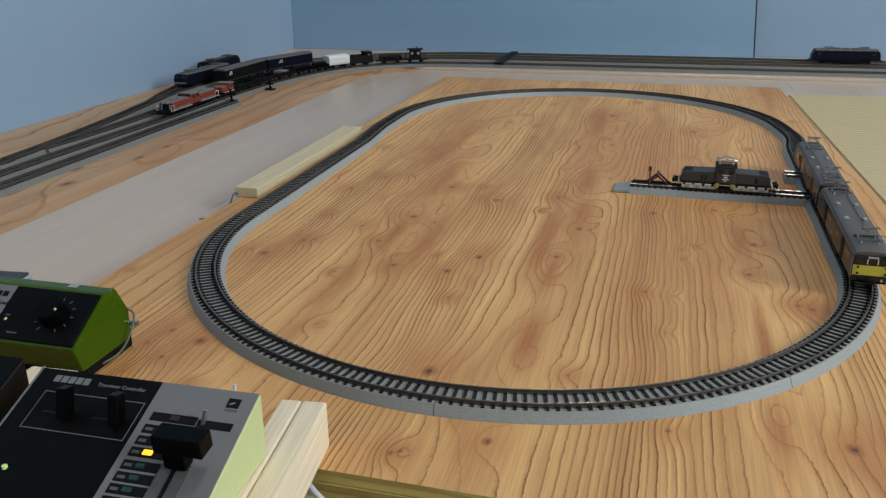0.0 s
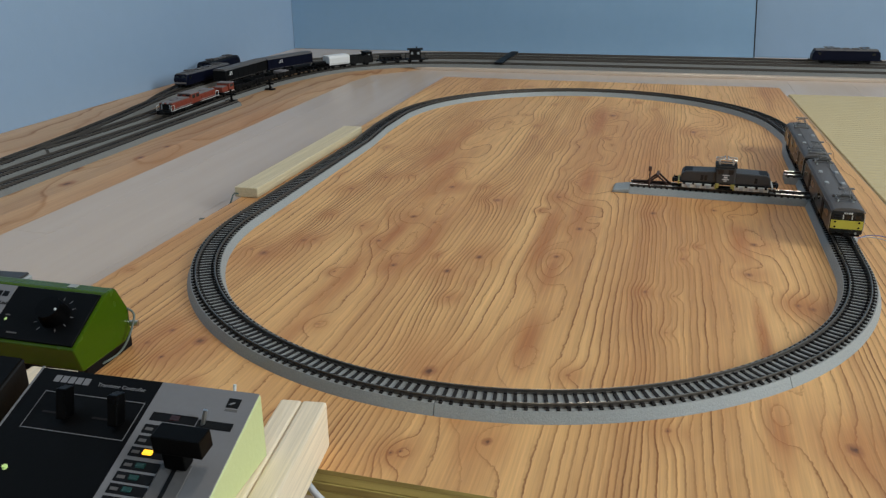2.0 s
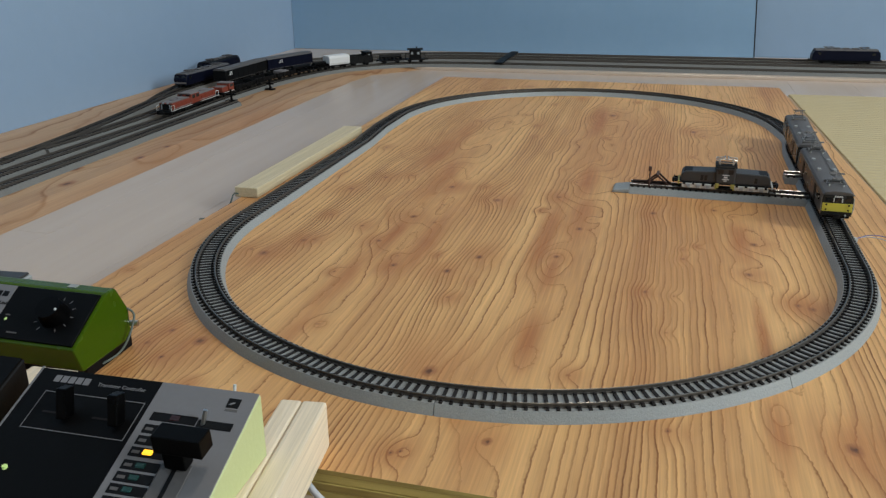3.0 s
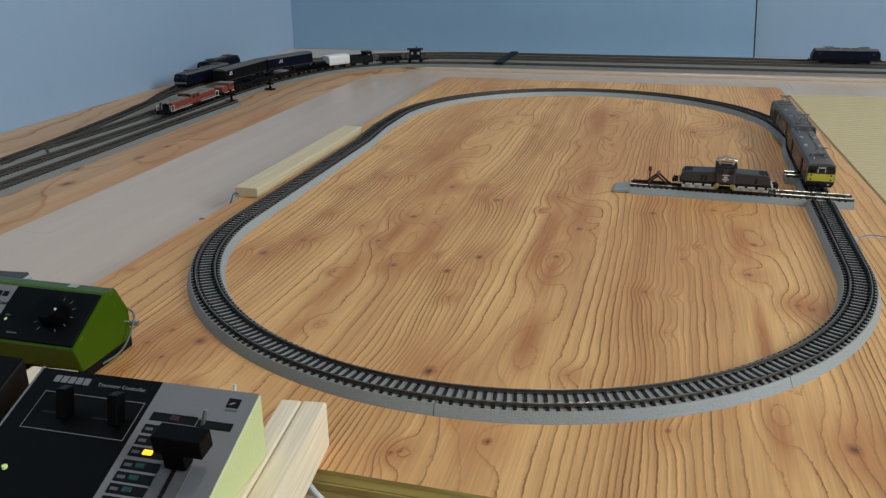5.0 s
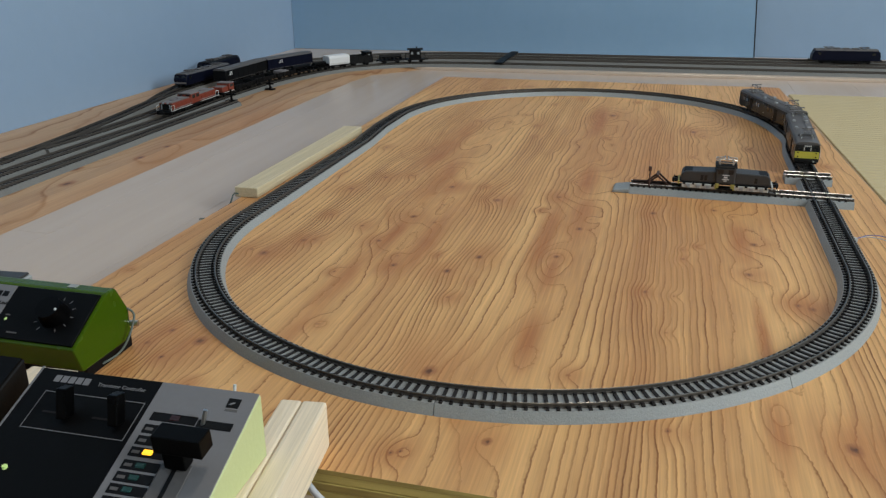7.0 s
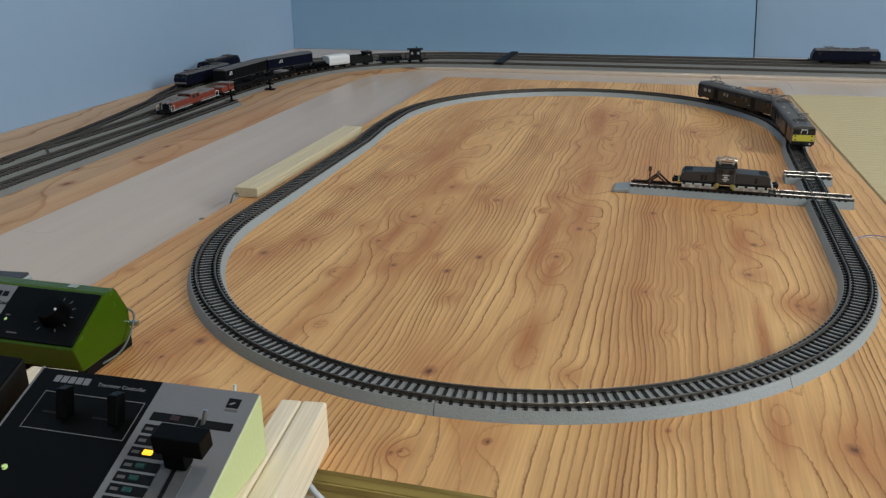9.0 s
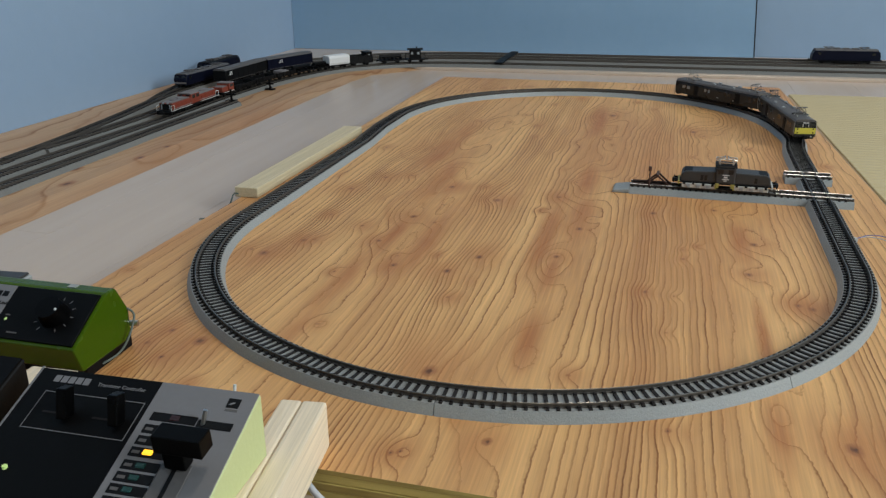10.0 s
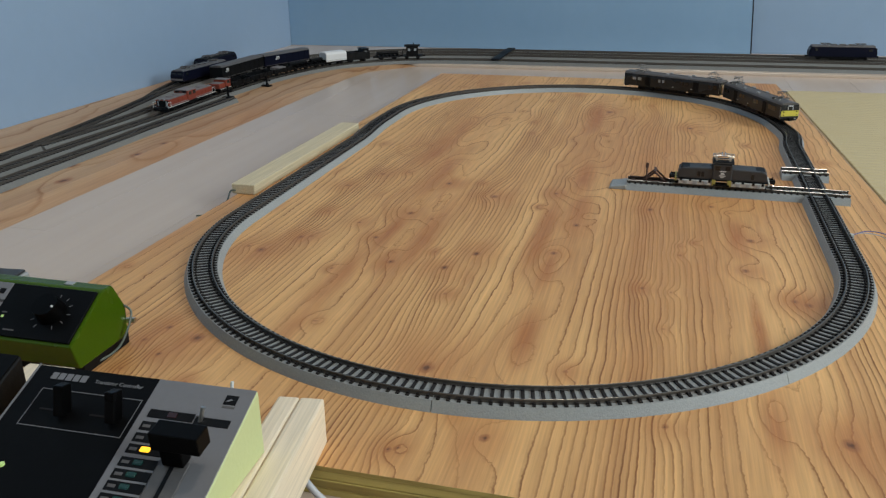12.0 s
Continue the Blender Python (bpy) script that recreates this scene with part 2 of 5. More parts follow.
M_BLUEWIRE = plain("blue wire", (0.10, 0.12, 0.32), 0.4, 0, 300, 0.1, 0.0)
M_GREYWIRE = plain("grey-green cable", (0.11, 0.13, 0.11), 0.45, 0, 300, 0.1, 0.0)
M_TEAL = plain("unlit teal lamp window", (0.010, 0.045, 0.036), 0.2, 0, 300, 0.1, 0.0)
M_DARKRED = plain("unlit red lamp window", (0.03, 0.008, 0.007), 0.2, 0, 300, 0.1, 0.0)


def glow(name, colour, strength):
    k = Nodes(name, 0.4)
    k.colour(colour)
    k.b.inputs["Emission Color"].default_value = (*colour, 1)
    k.b.inputs["Emission Strength"].default_value = strength
    return k.m


M_AMBER = glow("lit amber lamp", (1.0, 0.55, 0.03), 1.3)
M_LED = glow("lit green-yellow diode", (0.55, 0.75, 0.25), 0.16)


# ---- mesh helpers ----
def link(name, bm, material, smooth=False):
    me = bpy.data.meshes.new(name)
    bm.normal_update()
    bm.to_mesh(me)
    bm.free()
    for m in (material if isinstance(material, (list, tuple)) else [material]):
        me.materials.append(m)
    if smooth:
        for p in me.polygons:
            p.use_smooth = True
    return new(name, me)


def part(name, bm, material, parent, label="", smooth=False):
    """One mesh as a part of a thing, in the thing's own space."""
    ob = link(name, bm, material, smooth)
    ob.parent = parent
    return tagged(ob, label)


def thing(name, m, label, category, group="", kind=""):
    ob = new(name)
    ob.empty_display_size = 0.01
    ob.matrix_world = m
    return tagged(ob, label, category, group, kind)


def box(bm, x0, y0, z0, x1, y1, z1, bevel=0.0, m=None, seg=1):
    r = bmesh.ops.create_cube(bm, size=1.0)
    vs = r["verts"]
    for v in vs:
        v.co = Vector((x0 + (v.co.x + 0.5) * (x1 - x0), y0 + (v.co.y + 0.5) * (y1 - y0), z0 + (v.co.z + 0.5) * (z1 - z0)))
    if m is not None:
        bmesh.ops.transform(bm, matrix=m, verts=vs)
    if bevel > 0:
        es = list({e for v in vs for e in v.link_edges})
        bmesh.ops.bevel(bm, geom=es, offset=bevel, segments=seg, profile=0.6, affect="EDGES")
    return bm


def boxed(*a, **k):
    return box(bmesh.new(), *a, **k)


def rod(bm, a, b, r, n=8):
    a, b = Vector(a), Vector(b)
    d = b - a
    m = Matrix.Translation((a + b) / 2) @ d.to_track_quat("Z", "Y").to_matrix().to_4x4()
    bmesh.ops.create_cone(bm, cap_ends=True, segments=n, radius1=r, radius2=r, depth=d.length, matrix=m)
    return bm


def prism(points, axis, a, b, bevel=0.0, seg=1):
    """A closed outline in two axes, drawn out along the third from a to b."""
    bm = bmesh.new()

    def at(p, w):
        return {"x": (w, p[0], p[1]), "y": (p[0], w, p[1]), "z": (p[0], p[1], w)}[axis]

    lo = [bm.verts.new(at(p, a)) for p in points]
    hi = [bm.verts.new(at(p, b)) for p in points]
    bm.faces.new(lo)
    bm.faces.new(hi[::-1])
    for i in range(len(points)):
        j = (i + 1) % len(points)
        bm.faces.new((lo[j], lo[i], hi[i], hi[j]))
    bmesh.ops.recalc_face_normals(bm, faces=bm.faces)
    if bevel:
        bmesh.ops.bevel(bm, geom=list(bm.edges), offset=bevel, segments=seg, profile=0.6, affect="EDGES")
    return bm


def sweep(path, outline, closed=False, caps=True):
    """An outline (sideways, up) carried along a path of (x, y[, z])."""
    bm = bmesh.new()
    n = len(path)
    rings = []
    for i, p in enumerate(path):
        a = Vector(path[(i - 1) % n] if closed or i else path[0])
        b = Vector(path[(i + 1) % n] if closed or i < n - 1 else path[-1])
        d = (b - a).to_2d() if len(p) > 2 else (b - a)
        d = Vector((d[0], d[1])).normalized()
        side = Vector((d.y, -d.x))
        z = p[2] if len(p) > 2 else 0.0
        rings.append([bm.verts.new((p[0] + side.x * o, p[1] + side.y * o, z + h)) for o, h in outline])
    m = len(outline)
    for i in range(n if closed else n - 1):
        r, s = rings[i], rings[(i + 1) % n]
        for j in range(m):
            bm.faces.new((r[j], r[(j + 1) % m], s[(j + 1) % m], s[j]))
    if not closed and caps:
        bm.faces.new(rings[0][::-1])
        bm.faces.new(rings[-1])
    bmesh.ops.recalc_face_normals(bm, faces=bm.faces)
    return bm


def tube(points, r, n=7):
    """A round wire through points, smoothed."""
    pts = [Vector(p) for p in points]
    fine = []
    for i in range(len(pts) - 1):
        p0, p1, p2, p3 = pts[max(i - 1, 0)], pts[i], pts[i + 1], pts[min(i + 2, len(pts) - 1)]
        for s in range(8):
            t = s / 8
            fine.append(0.5 * (2 * p1 + (p2 - p0) * t + (2 * p0 - 5 * p1 + 4 * p2 - p3) * t * t + (3 * p1 - p0 - 3 * p2 + p3) * t ** 3))
    fine.append(pts[-1])
    bm = bmesh.new()
    rings = []
    for i, p in enumerate(fine):
        d = (fine[min(i + 1, len(fine) - 1)] - fine[max(i - 1, 0)]).normalized()
        u = d.cross(Vector((0.01, 0.02, 1))).normalized()
        w = u.cross(d)
        rings.append([bm.verts.new(p + r * (math.cos(6.2832 * j / n) * u + math.sin(6.2832 * j / n) * w)) for j in range(n)])
    for a, b in zip(rings, rings[1:]):
        for j in range(n):
            bm.faces.new((a[j], a[(j + 1) % n], b[(j + 1) % n], b[j]))
    bm.faces.new(rings[0])
    bm.faces.new(rings[-1][::-1])
    bmesh.ops.recalc_face_normals(bm, faces=bm.faces)
    return bm


FLOOR_Z, YARD_Z = -0.012, -0.008


# ---- the room ----
def room():
    lo, hi = -1.4, 2.40
    for name, mat, pts in (
            ("wall_west", M_WALL, ((-0.660, lo), (-0.556, lo), (-0.5605, 0.905), (-0.660, 0.905))),
            ("wall_north", M_WALL, ((-0.660, 0.905), (1.80, 0.983), (1.80, 1.08), (-0.660, 1.08))),
            ("wall_south", M_WHITE_WALL, ((-0.66, lo - 0.1), (1.80, lo - 0.1), (1.80, lo), (-0.66, lo)))):
        tagged(link(name, prism(pts, "z", FLOOR_Z, 2.40), mat), name.replace("_", " ") + " of the room, plain papered", "wall", "", "structure")
    # the wall with the window: four pieces round the opening
    east = thing("wall_east", Matrix(), "off-white wall with a wide window", "wall", "", "structure")
    for y0, y1, z0, z1 in ((lo, -0.90, FLOOR_Z, 2.40), (0.0, 0.979, FLOOR_Z, 2.40), (-0.90, 0.0, FLOOR_Z, 0.40), (-0.90, 0.0, 1.42, 2.40)):
        part("wall_piece", boxed(1.70, y0, z0, 1.80, y1, z1), M_WHITE_WALL, east)
    tagged(link("ceiling", boxed(-0.66, lo - 0.1, 2.40, 1.80, 1.08, 2.46), M_WHITE_WALL), "off-white papered ceiling", "ceiling", "", "structure")
    tagged(link("ground", boxed(-0.66, lo - 0.1, FLOOR_Z - 0.06, 1.80, 1.08, FLOOR_Z - 0.00045), M_SILL), "subfloor under the boards", "floor", "", "structure")
    # backdrop board standing before the far wall
    bm = prism(((-0.5602, YARD_Z + 0.0003), (0.1965, YARD_Z + 0.0003), (0.176, 0.30), (-0.5602, 0.30)), "y", 0.0, 0.004)
    back = link("backdrop_board", bm, M_PANEL)
    back.matrix_world = Matrix.Translation((0, 0.9115, 0)) @ pose(0, 0, 0, 0, 0, 1.81)
    # dark strip for the panel's edge together with its shadow line
    bm = prism(((0.1967, YARD_Z + 0.0003), (0.1980, YARD_Z + 0.0003), (0.1775, 0.30), (0.1762, 0.30)), "y", -0.0006, 0.0046)
    part("edge_shade_strip", bm, M_SLEEPER, back, "dark edge of the board and its shadow, as one strip")
    tagged(back, "thin blue backdrop board standing against the wall", "backdrop board")


def laminate():
    """Flooring planks, one by one."""
    whole = thing("floor", Matrix(), "pale glossy laminate plank flooring", "floor", "", "structure")
    rng = random.Random(4)
    w = 0.0765
    x = -0.3115 - 3 * w
    meshes = {}
    while x < 1.64:
        y = -1.395 - rng.random() * 0.25
        end = 0.905 + 0.0316 * (x + 0.66)
        while y < end - 0.02:
            a, b = max(y, -1.395), min(y + rng.choice((0.30, 0.455, 0.61)), end)
            length = round(b - a, 3)
            if length not in meshes:
                bm = boxed(0.00009, 0.00008, -0.0004, w - 0.00009, length - 0.00008, 0)
                me = bpy.data.meshes.new("plank")
                bm.to_mesh(me)
                bm.free()
                me.materials.append(M_FLOOR)
                meshes[length] = me
            ob = new("plank", meshes[length])
            ob.parent = whole
            ob.location = (x, a, FLOOR_Z)
            y = b
        x += w


def mats():
    pts = ((0.2122, 0.600), (0.2249, 0.257), (0.2440, -0.257), (0.2622, -0.75), (1.12, -0.72), (1.09, 0.632))
    ob = link("tatami_mat", prism(pts, "z", FLOOR_Z, FLOOR_Z + 0.004, 0.0008), M_TATAMI)
    tagged(ob, "yellowish woven rush mat lying on the floor", "mat")
    for pts in (((0.2156, 0.2365), (0.2252, 0.2365), (0.2123, 0.585), (0.2008, 0.585)), ((0.2368, -0.226), (0.2424, -0.226), (0.2251, 0.236), (0.2167, 0.236))):
        ob = link("sill_strip", prism(pts, "z", FLOOR_Z, FLOOR_Z + 0.0036, 0.0004), M_SILL)
        tagged(ob, "narrow brown wooden strip along the mat", "strip", "strips along the mat")


OVALS = ((0.025, 0.132, 0.0120, 6.0), (0.011, 0.386, 0.0120, 6.0), (0.119, 0.388, 0.0140, -6.0), (0.062, 0.376, 0.0090, -3.5), (-0.082, 0.319, 0.0100, 5.0),
         (-0.082, 0.062, 0.0110, 5.5), (0.020, -0.015, 0.0075, 3.5), (0.023, -0.131, 0.0080, 3.2), (-0.029, -0.143, 0.0080, -3.0), (0.125, 0.062, 0.0100, 4.5),
         (-0.093, 0.249, 0.0100, 4.5), (-0.125, 0.225, 0.0110, -4.5), (0.073, -0.132, 0.0090, -3.0), (-0.076, -0.013, 0.0060, 2.4), (-0.047, 0.346, 0.0070, -2.8),
         (0.030, 0.267, 0.0060, 2.2), (-0.036, 0.103, 0.0070, 3.0), (-0.081, 0.140, 0.0110, 5.0), (0.022, -0.034, 0.0055, 2.4), (0.124, -0.150, 0.0060, 2.2))
STREAKS = ((-0.082, -0.087, 0.007, 0.075), (-0.079, -0.004, 0.006, 0.050), (0.011, 0.018, 0.007, 0.060), (0.028, 0.061, 0.008, 0.050), (0.024, -0.121, 0.006, 0.030),
           (-0.104, 0.236, 0.012, 0.100), (0.012, 0.359, 0.012, 0.090), (0.123, 0.036, 0.009, 0.050), (-0.056, 0.002, 0.008, 0.070), (0.125, -0.088, 0.0035, 0.045), (0.124, -0.168, 0.006, 0.030), (-0.083, 0.145, 0.010, 0.080), (0.024, 0.150, 0.010, 0.060),
           (0.022, -0.036, 0.005, 0.028), (-0.082, -0.120, 0.006, 0.040))


def edge_of_board(y):
    """The board's eastern edge, cut a little askew."""
    return 0.2000 + (0.594 - y) * 0.0426


def veneer(base, x0, x1, y0, y1):
    """The board's face: a fine flat grid that carries the wood's growth lines and knots."""
    step = 0.0015
    nx, ny = int((x1 - x0) / step) + 1, int((y1 - y0) / step) + 1
    gx, gy = np.meshgrid(np.linspace(x0, x1, nx), np.linspace(y0, y1, ny))
    gx = x0 + (gx - x0) / (x1 - x0) * (edge_of_board(gy) - x0)
    x, y = gx.ravel(), gy.ravel()
    sway = np.array([noise.noise((a * 4.0, b * 0.7, 1.7)) + 0.20 * noise.noise((a * 12, b * 2.2, 4.1)) for a, b in zip(x, y)])
    ripple = np.array([noise.noise((a * 30, b * 16, 7.3)) + 0.6 * noise.noise((a * 60, b * 55, 2.3)) for a, b in zip(x, y)])
    flame = np.array([abs(noise.noise((a * 15, b * 2.6, 5.9))) + 0.4 * abs(noise.noise((a * 38, b * 8.0, 0.7))) for a, b in zip(x, y)])
    far = np.clip((y + 0.02) / 0.25, 0.0, 1.0)
    # a veneer peeled off the log: one turn is 0.102 m, rings crowd on one side of it and open into islands on the other
    turn = 2 * math.pi / 0.102
    growth = 226 * (x - 0.70 * np.sin(turn * (x - 0.022)) / turn) + 1.7 * sway + (0.20 + 0.22 * far) * ripple + (0.6 + 1.1 * far) * flame
    knot, heart = np.full(len(x), -1.0), np.zeros(len(x))
    rng = random.Random(12)
    ovals = list(OVALS) + [(rng.uniform(x0, x1), rng.uniform(y0, y1), rng.uniform(0.0025, 0.0045), rng.choice((-1.1, 0.9, 1.3))) for _ in range(30)]
    for cx, cy, size, amount in ovals:
        bump = np.exp(-0.5 * (((x - cx) / size) ** 2 + (0.36 * (y - cy) / size) ** 2))
        growth += (0.70 if cy > 0.10 else 0.60) * amount * bump
        rim = np.exp(-(((bump + 0.22 * ripple - 0.40) / 0.11) ** 2)) * np.clip(0.5 + 1.4 * sway, 0.0, 1.0) if size > 0.007 and cy > 0.03 else 0.0
        heart = np.maximum(heart, np.maximum(0.45 * bump, 0.80 * rim))
    for cx, cy, size, length in STREAKS:
        heart = np.maximum(heart, 1.2 * np.exp(-(((x - cx) / size) ** 2 + ((y - cy) / length) ** 2)))
    knots = list(KNOTS) + [(rng.uniform(x0, x1), rng.uniform(y0, y1), rng.uniform(0.0014, 0.0028)) for _ in range(60)]
    for cx, cy, size in knots:
        r = np.hypot((x - cx) / size, 0.7 * (y - cy) / size)
        growth += 1.2 * np.exp(-0.16 * r * r)
        heart = np.maximum(heart, 0.8 * np.exp(-0.10 * r * r))
        knot = np.maximum(knot, 1.0 - 1.7 * r)
    # rings crowd together in places, and pale and tawny bands follow them
    ring = np.array([noise.noise((g * 0.21, b * 0.8, 3.3)) for g, b in zip(growth, y)])
    tone = np.array([noise.noise((g * 0.27, b * 2.4, 8.8)) + 0.9 * noise.noise((g * 0.85, b * 6.0, 1.2)) for g, b in zip(growth, y)])
    growth += 1.0 * ring
    band = np.clip(0.40 + 0.62 * tone, 0.0, 1.0)
    g2 = growth.reshape(ny, nx)
    slope = np.hypot(np.gradient(g2, axis=1) / np.gradient(gx, axis=1), np.gradient(g2, axis=0) / np.gradient(gy, axis=0)).ravel()
    top = np.stack([x, y, np.zeros_like(x)], 1)
    i = (np.arange(ny - 1)[:, None] * nx + np.arange(nx - 1)[None]).ravel()
    quads = np.stack([i, i + 1, i + 1 + nx, i + nx], 1)
    me = bpy.data.meshes.new("face_veneer")
    rim = [(x0, y0, -0.0018), (edge_of_board(y0), y0, -0.0018), (edge_of_board(y1), y1, -0.0018), (x0, y1, -0.0018)]
    n = len(top)
    c = [0, nx - 1, nx * ny - 1, nx * (ny - 1)]
    sides = [(c[k], n + k, n + (k + 1) % 4, c[(k + 1) % 4]) for k in range(4)]
    me.from_pydata(np.concatenate([top, np.array(rim)]).tolist(), [], quads.tolist() + sides)
    for name, values in (("growth", growth), ("knot", knot), ("heart", heart), ("band", band), ("slope", np.maximum(slope, 60.0))):
        me.attributes.new(name, "FLOAT", "POINT").data.foreach_set("value", np.concatenate([values, values[c]]).astype(np.float32))
    me.materials.append(M_BOARD)
    me.materials.append(M_EDGE)
    for p in list(me.polygons)[-4:]:
        p.material_index = 1
    face = new("face_veneer", me)
    face.parent = base
    tagged(face, "wavy-grained pine face veneer with small knots")


def boards():
    base = thing("track_board", Matrix(), "pine plywood board with bold arched grain and knots", "board")
    x0, x1, y0, y1 = -0.2075, 0.2089, -0.2278, 0.5942
    veneer(base, x0, x1, y0, y1)
    for z0, z1, s in ((-0.012, -0.0092, 0.0002), (-0.0090, -0.0056, 0.0), (-0.0054, -0.0019, 0.0003)):
        pts = ((x0 + s, y0 + s), (edge_of_board(y0) - s, y0 + s), (edge_of_board(y1) - s, y1 - s), (x0 + s, y1 - s))
        part("core_ply", prism(pts, "z", z0, z1, 0.0003), M_EDGE, base, "yellowish plywood ply showing at the edge")
    pts = ((-0.556, -0.60), (-0.3625, -0.60), (-0.3605, 0.60), (-0.352, 0.66), (-0.30, 0.722), (-0.5597, 0.722))
    bm = prism(pts, "z", FLOOR_Z, YARD_Z)
    for v in bm.verts:      # open edge sloped to the floor, so it shades like the top
        if v.co.x > -0.40 and v.co.z < YARD_Z - 0.001:
            v.co.x += 0.020
    ob = link("yard_board", bm, M_PLANK)
    tagged(ob, "thin plywood sheet under the sidings by the wall", "board")
    pts = ((-0.5597, 0.7225), (-0.2995, 0.7225), (0.90, 0.746), (0.90, 0.948), (-0.5597, 0.9015))
    ob = link("yard_board", prism(pts, "z", FLOOR_Z, YARD_Z, 0.0004), M_FLOOR)
    tagged(ob, "thin pale sheet under the tracks by the far wall", "board")


room(), laminate(), mats(), boards()


# ---- model track ----
def soft(a, b, t):
    t = min(1.0, max(0.0, (t - a) / (b - a)))
    return t * t * (3 - 2 * t)


def bulge(y):
    """The track sections meet at a slight outward kink before the far curve."""
    return 0.0042 * math.exp(-((y - 0.302) / 0.027) ** 2)


def loop_line():
    """The loop's centre line: near half circle, side, far half circle, side."""
    pts = [(0.177 * math.cos(radians(a)), 0.177 * math.sin(radians(a))) for a in range(180, 361)]
    for i in range(1, 161):
        y = 0.322 * i / 161
        pts.append((0.177 + 0.0015 * min(1, y / 0.21) + 0.0001 * soft(0.21, 0.28, y) + bulge(y), y))
    for a in range(181):
        y = 0.322 + 0.1808 * math.sin(radians(a))
        pts.append((-0.0022 + 0.1808 * math.cos(radians(a)) + (bulge(y) if a < 60 else 0.0), y))
    for i in range(1, 161):
        y = 0.322 * (1 - i / 161)
        pts.append((-0.177 - 0.001 * min(1, y / 0.2) - 0.0050 * soft(0.20, 0.28, y), y))
    return pts


LOOP = np.array(loop_line() + loop_line()[:1])
RUN = np.concatenate([[0], np.cumsum(np.linalg.norm(np.diff(LOOP, axis=0), axis=1))])
START = RUN[180]


def on_loop(u):
    """A place on the loop, u metres on from where the near curve meets the side straight."""
    s = (u + START) % RUN[-1]
    return Vector((np.interp(s, RUN, LOOP[:, 0]), np.interp(s, RUN, LOOP[:, 1])))


ROADBED = ((-0.0098, 0), (-0.0093, 0.0012), (-0.0079, 0.0043), (0.0079, 0.0043), (0.0093, 0.0012), (0.0098, 0))
RAIL_TOP = 0.0063


def rail_outline(o):
    return ((o - 0.0007, 0.0042), (o + 0.0007, 0.0042), (o + 0.00026, 0.0049), (o + 0.00038, 0.00606), (o + 0.00012, 0.00626), (o, 0.0063),
            (o - 0.00012, 0.00626), (o - 0.00038, 0.00606), (o - 0.00026, 0.0049))


def rail(path, o, base, name="rail", top=None, label="thin rail with dull brown sides and a bright head", lift=0.0):
    """One rail: dull sides, a bright head."""
    outline = tuple((a, b + lift) for a, b in rail_outline(o))
    ob = part(name, sweep(path, outline, False, False), [M_RAILSIDE, top or M_RAIL], base, label)
    # siding and crossing heads are wider and brighter, the glare put into their metal
    for i, p in enumerate(ob.data.polygons):
        p.material_index = 1 if i % len(outline) in ((3, 4, 5, 6) if top is M_STEEL else (4, 5)) else 0
    return ob


def sleeper_mesh(bm=None, m=None):
    bm = bm or bmesh.new()
    box(bm, -0.0007, -0.0074, 0.0036, 0.0007, 0.0074, 0.0048, 0.0, m)
    for s in (-1, 1):
        for o in (0.0034, 0.0058):
            box(bm, -0.0006, s * o - 0.0005, 0.0048, 0.0006, s * o + 0.0005, 0.0053, 0.0, m)
    return bm


SLEEPER = bpy.data.meshes.new("sleeper")
sleeper_mesh().to_mesh(SLEEPER)
SLEEPER.materials.append(M_SLEEPER)
PITCH_OF_SLEEPERS = 0.0039


def walk_line(path):
    p = np.array(path, float)
    s = np.concatenate([[0], np.cumsum(np.linalg.norm(np.diff(p, axis=0), axis=1))])
    return p, s


def track(name, path, label, z=0.0, single=True, group="track sections of the loop"):
    """A piece of track along a path: roadbed, two rails, sleepers."""
    base = thing(name, pose(0, 0, z), label, "model track", group)
    bed = part("roadbed", sweep(path, ROADBED), [M_BALLAST, M_BEDTOP] if z == 0 else M_YARDBED, base, "grey moulded ballast roadbed")
    if z == 0:      # the top face is darker and browner than the sides
        for i, p in enumerate(bed.data.polygons):
            p.material_index = 1 if i % len(ROADBED) == 2 else 0
    for o in (-0.0049, 0.0049):
        rail(path, o, base, "rail", M_STEEL if group == "siding" else M_RAIL if z == 0 else M_DULLRAIL)
    p, s = walk_line(path)
    n = max(1, int(round(s[-1] / PITCH_OF_SLEEPERS)))
    joined = None if single else bmesh.new()
    for i in range(n):
        a = (i + 0.5) * s[-1] / n
        x, y = np.interp(a, s, p[:, 0]), np.interp(a, s, p[:, 1])
        xb, yb = np.interp(a + 1e-3, s, p[:, 0]), np.interp(a + 1e-3, s, p[:, 1])
        xa, ya = np.interp(a - 1e-3, s, p[:, 0]), np.interp(a - 1e-3, s, p[:, 1])
        m = Matrix.Translation((x, y, 0)) @ Matrix.Rotation(math.atan2(yb - ya, xb - xa), 4, "Z")
        if single:
            ob = new("sleeper", SLEEPER)
            ob.parent, ob.matrix_basis = base, m
        else:
            box(joined, -0.0007, -0.0074, 0.0036, 0.0007, 0.0074, 0.0048, 0.0, m)
    if joined:
        tagged(part("sleeper_run", joined, M_SLEEPER, base), kind="stuff")
    return base


def loop_piece(u0, u1, gap=0.00004):
    n = max(4, int((u1 - u0) / 0.004))
    return [tuple(on_loop(u0 + gap + (u1 - u0 - 2 * gap) * i / n)) for i in range(n + 1)]


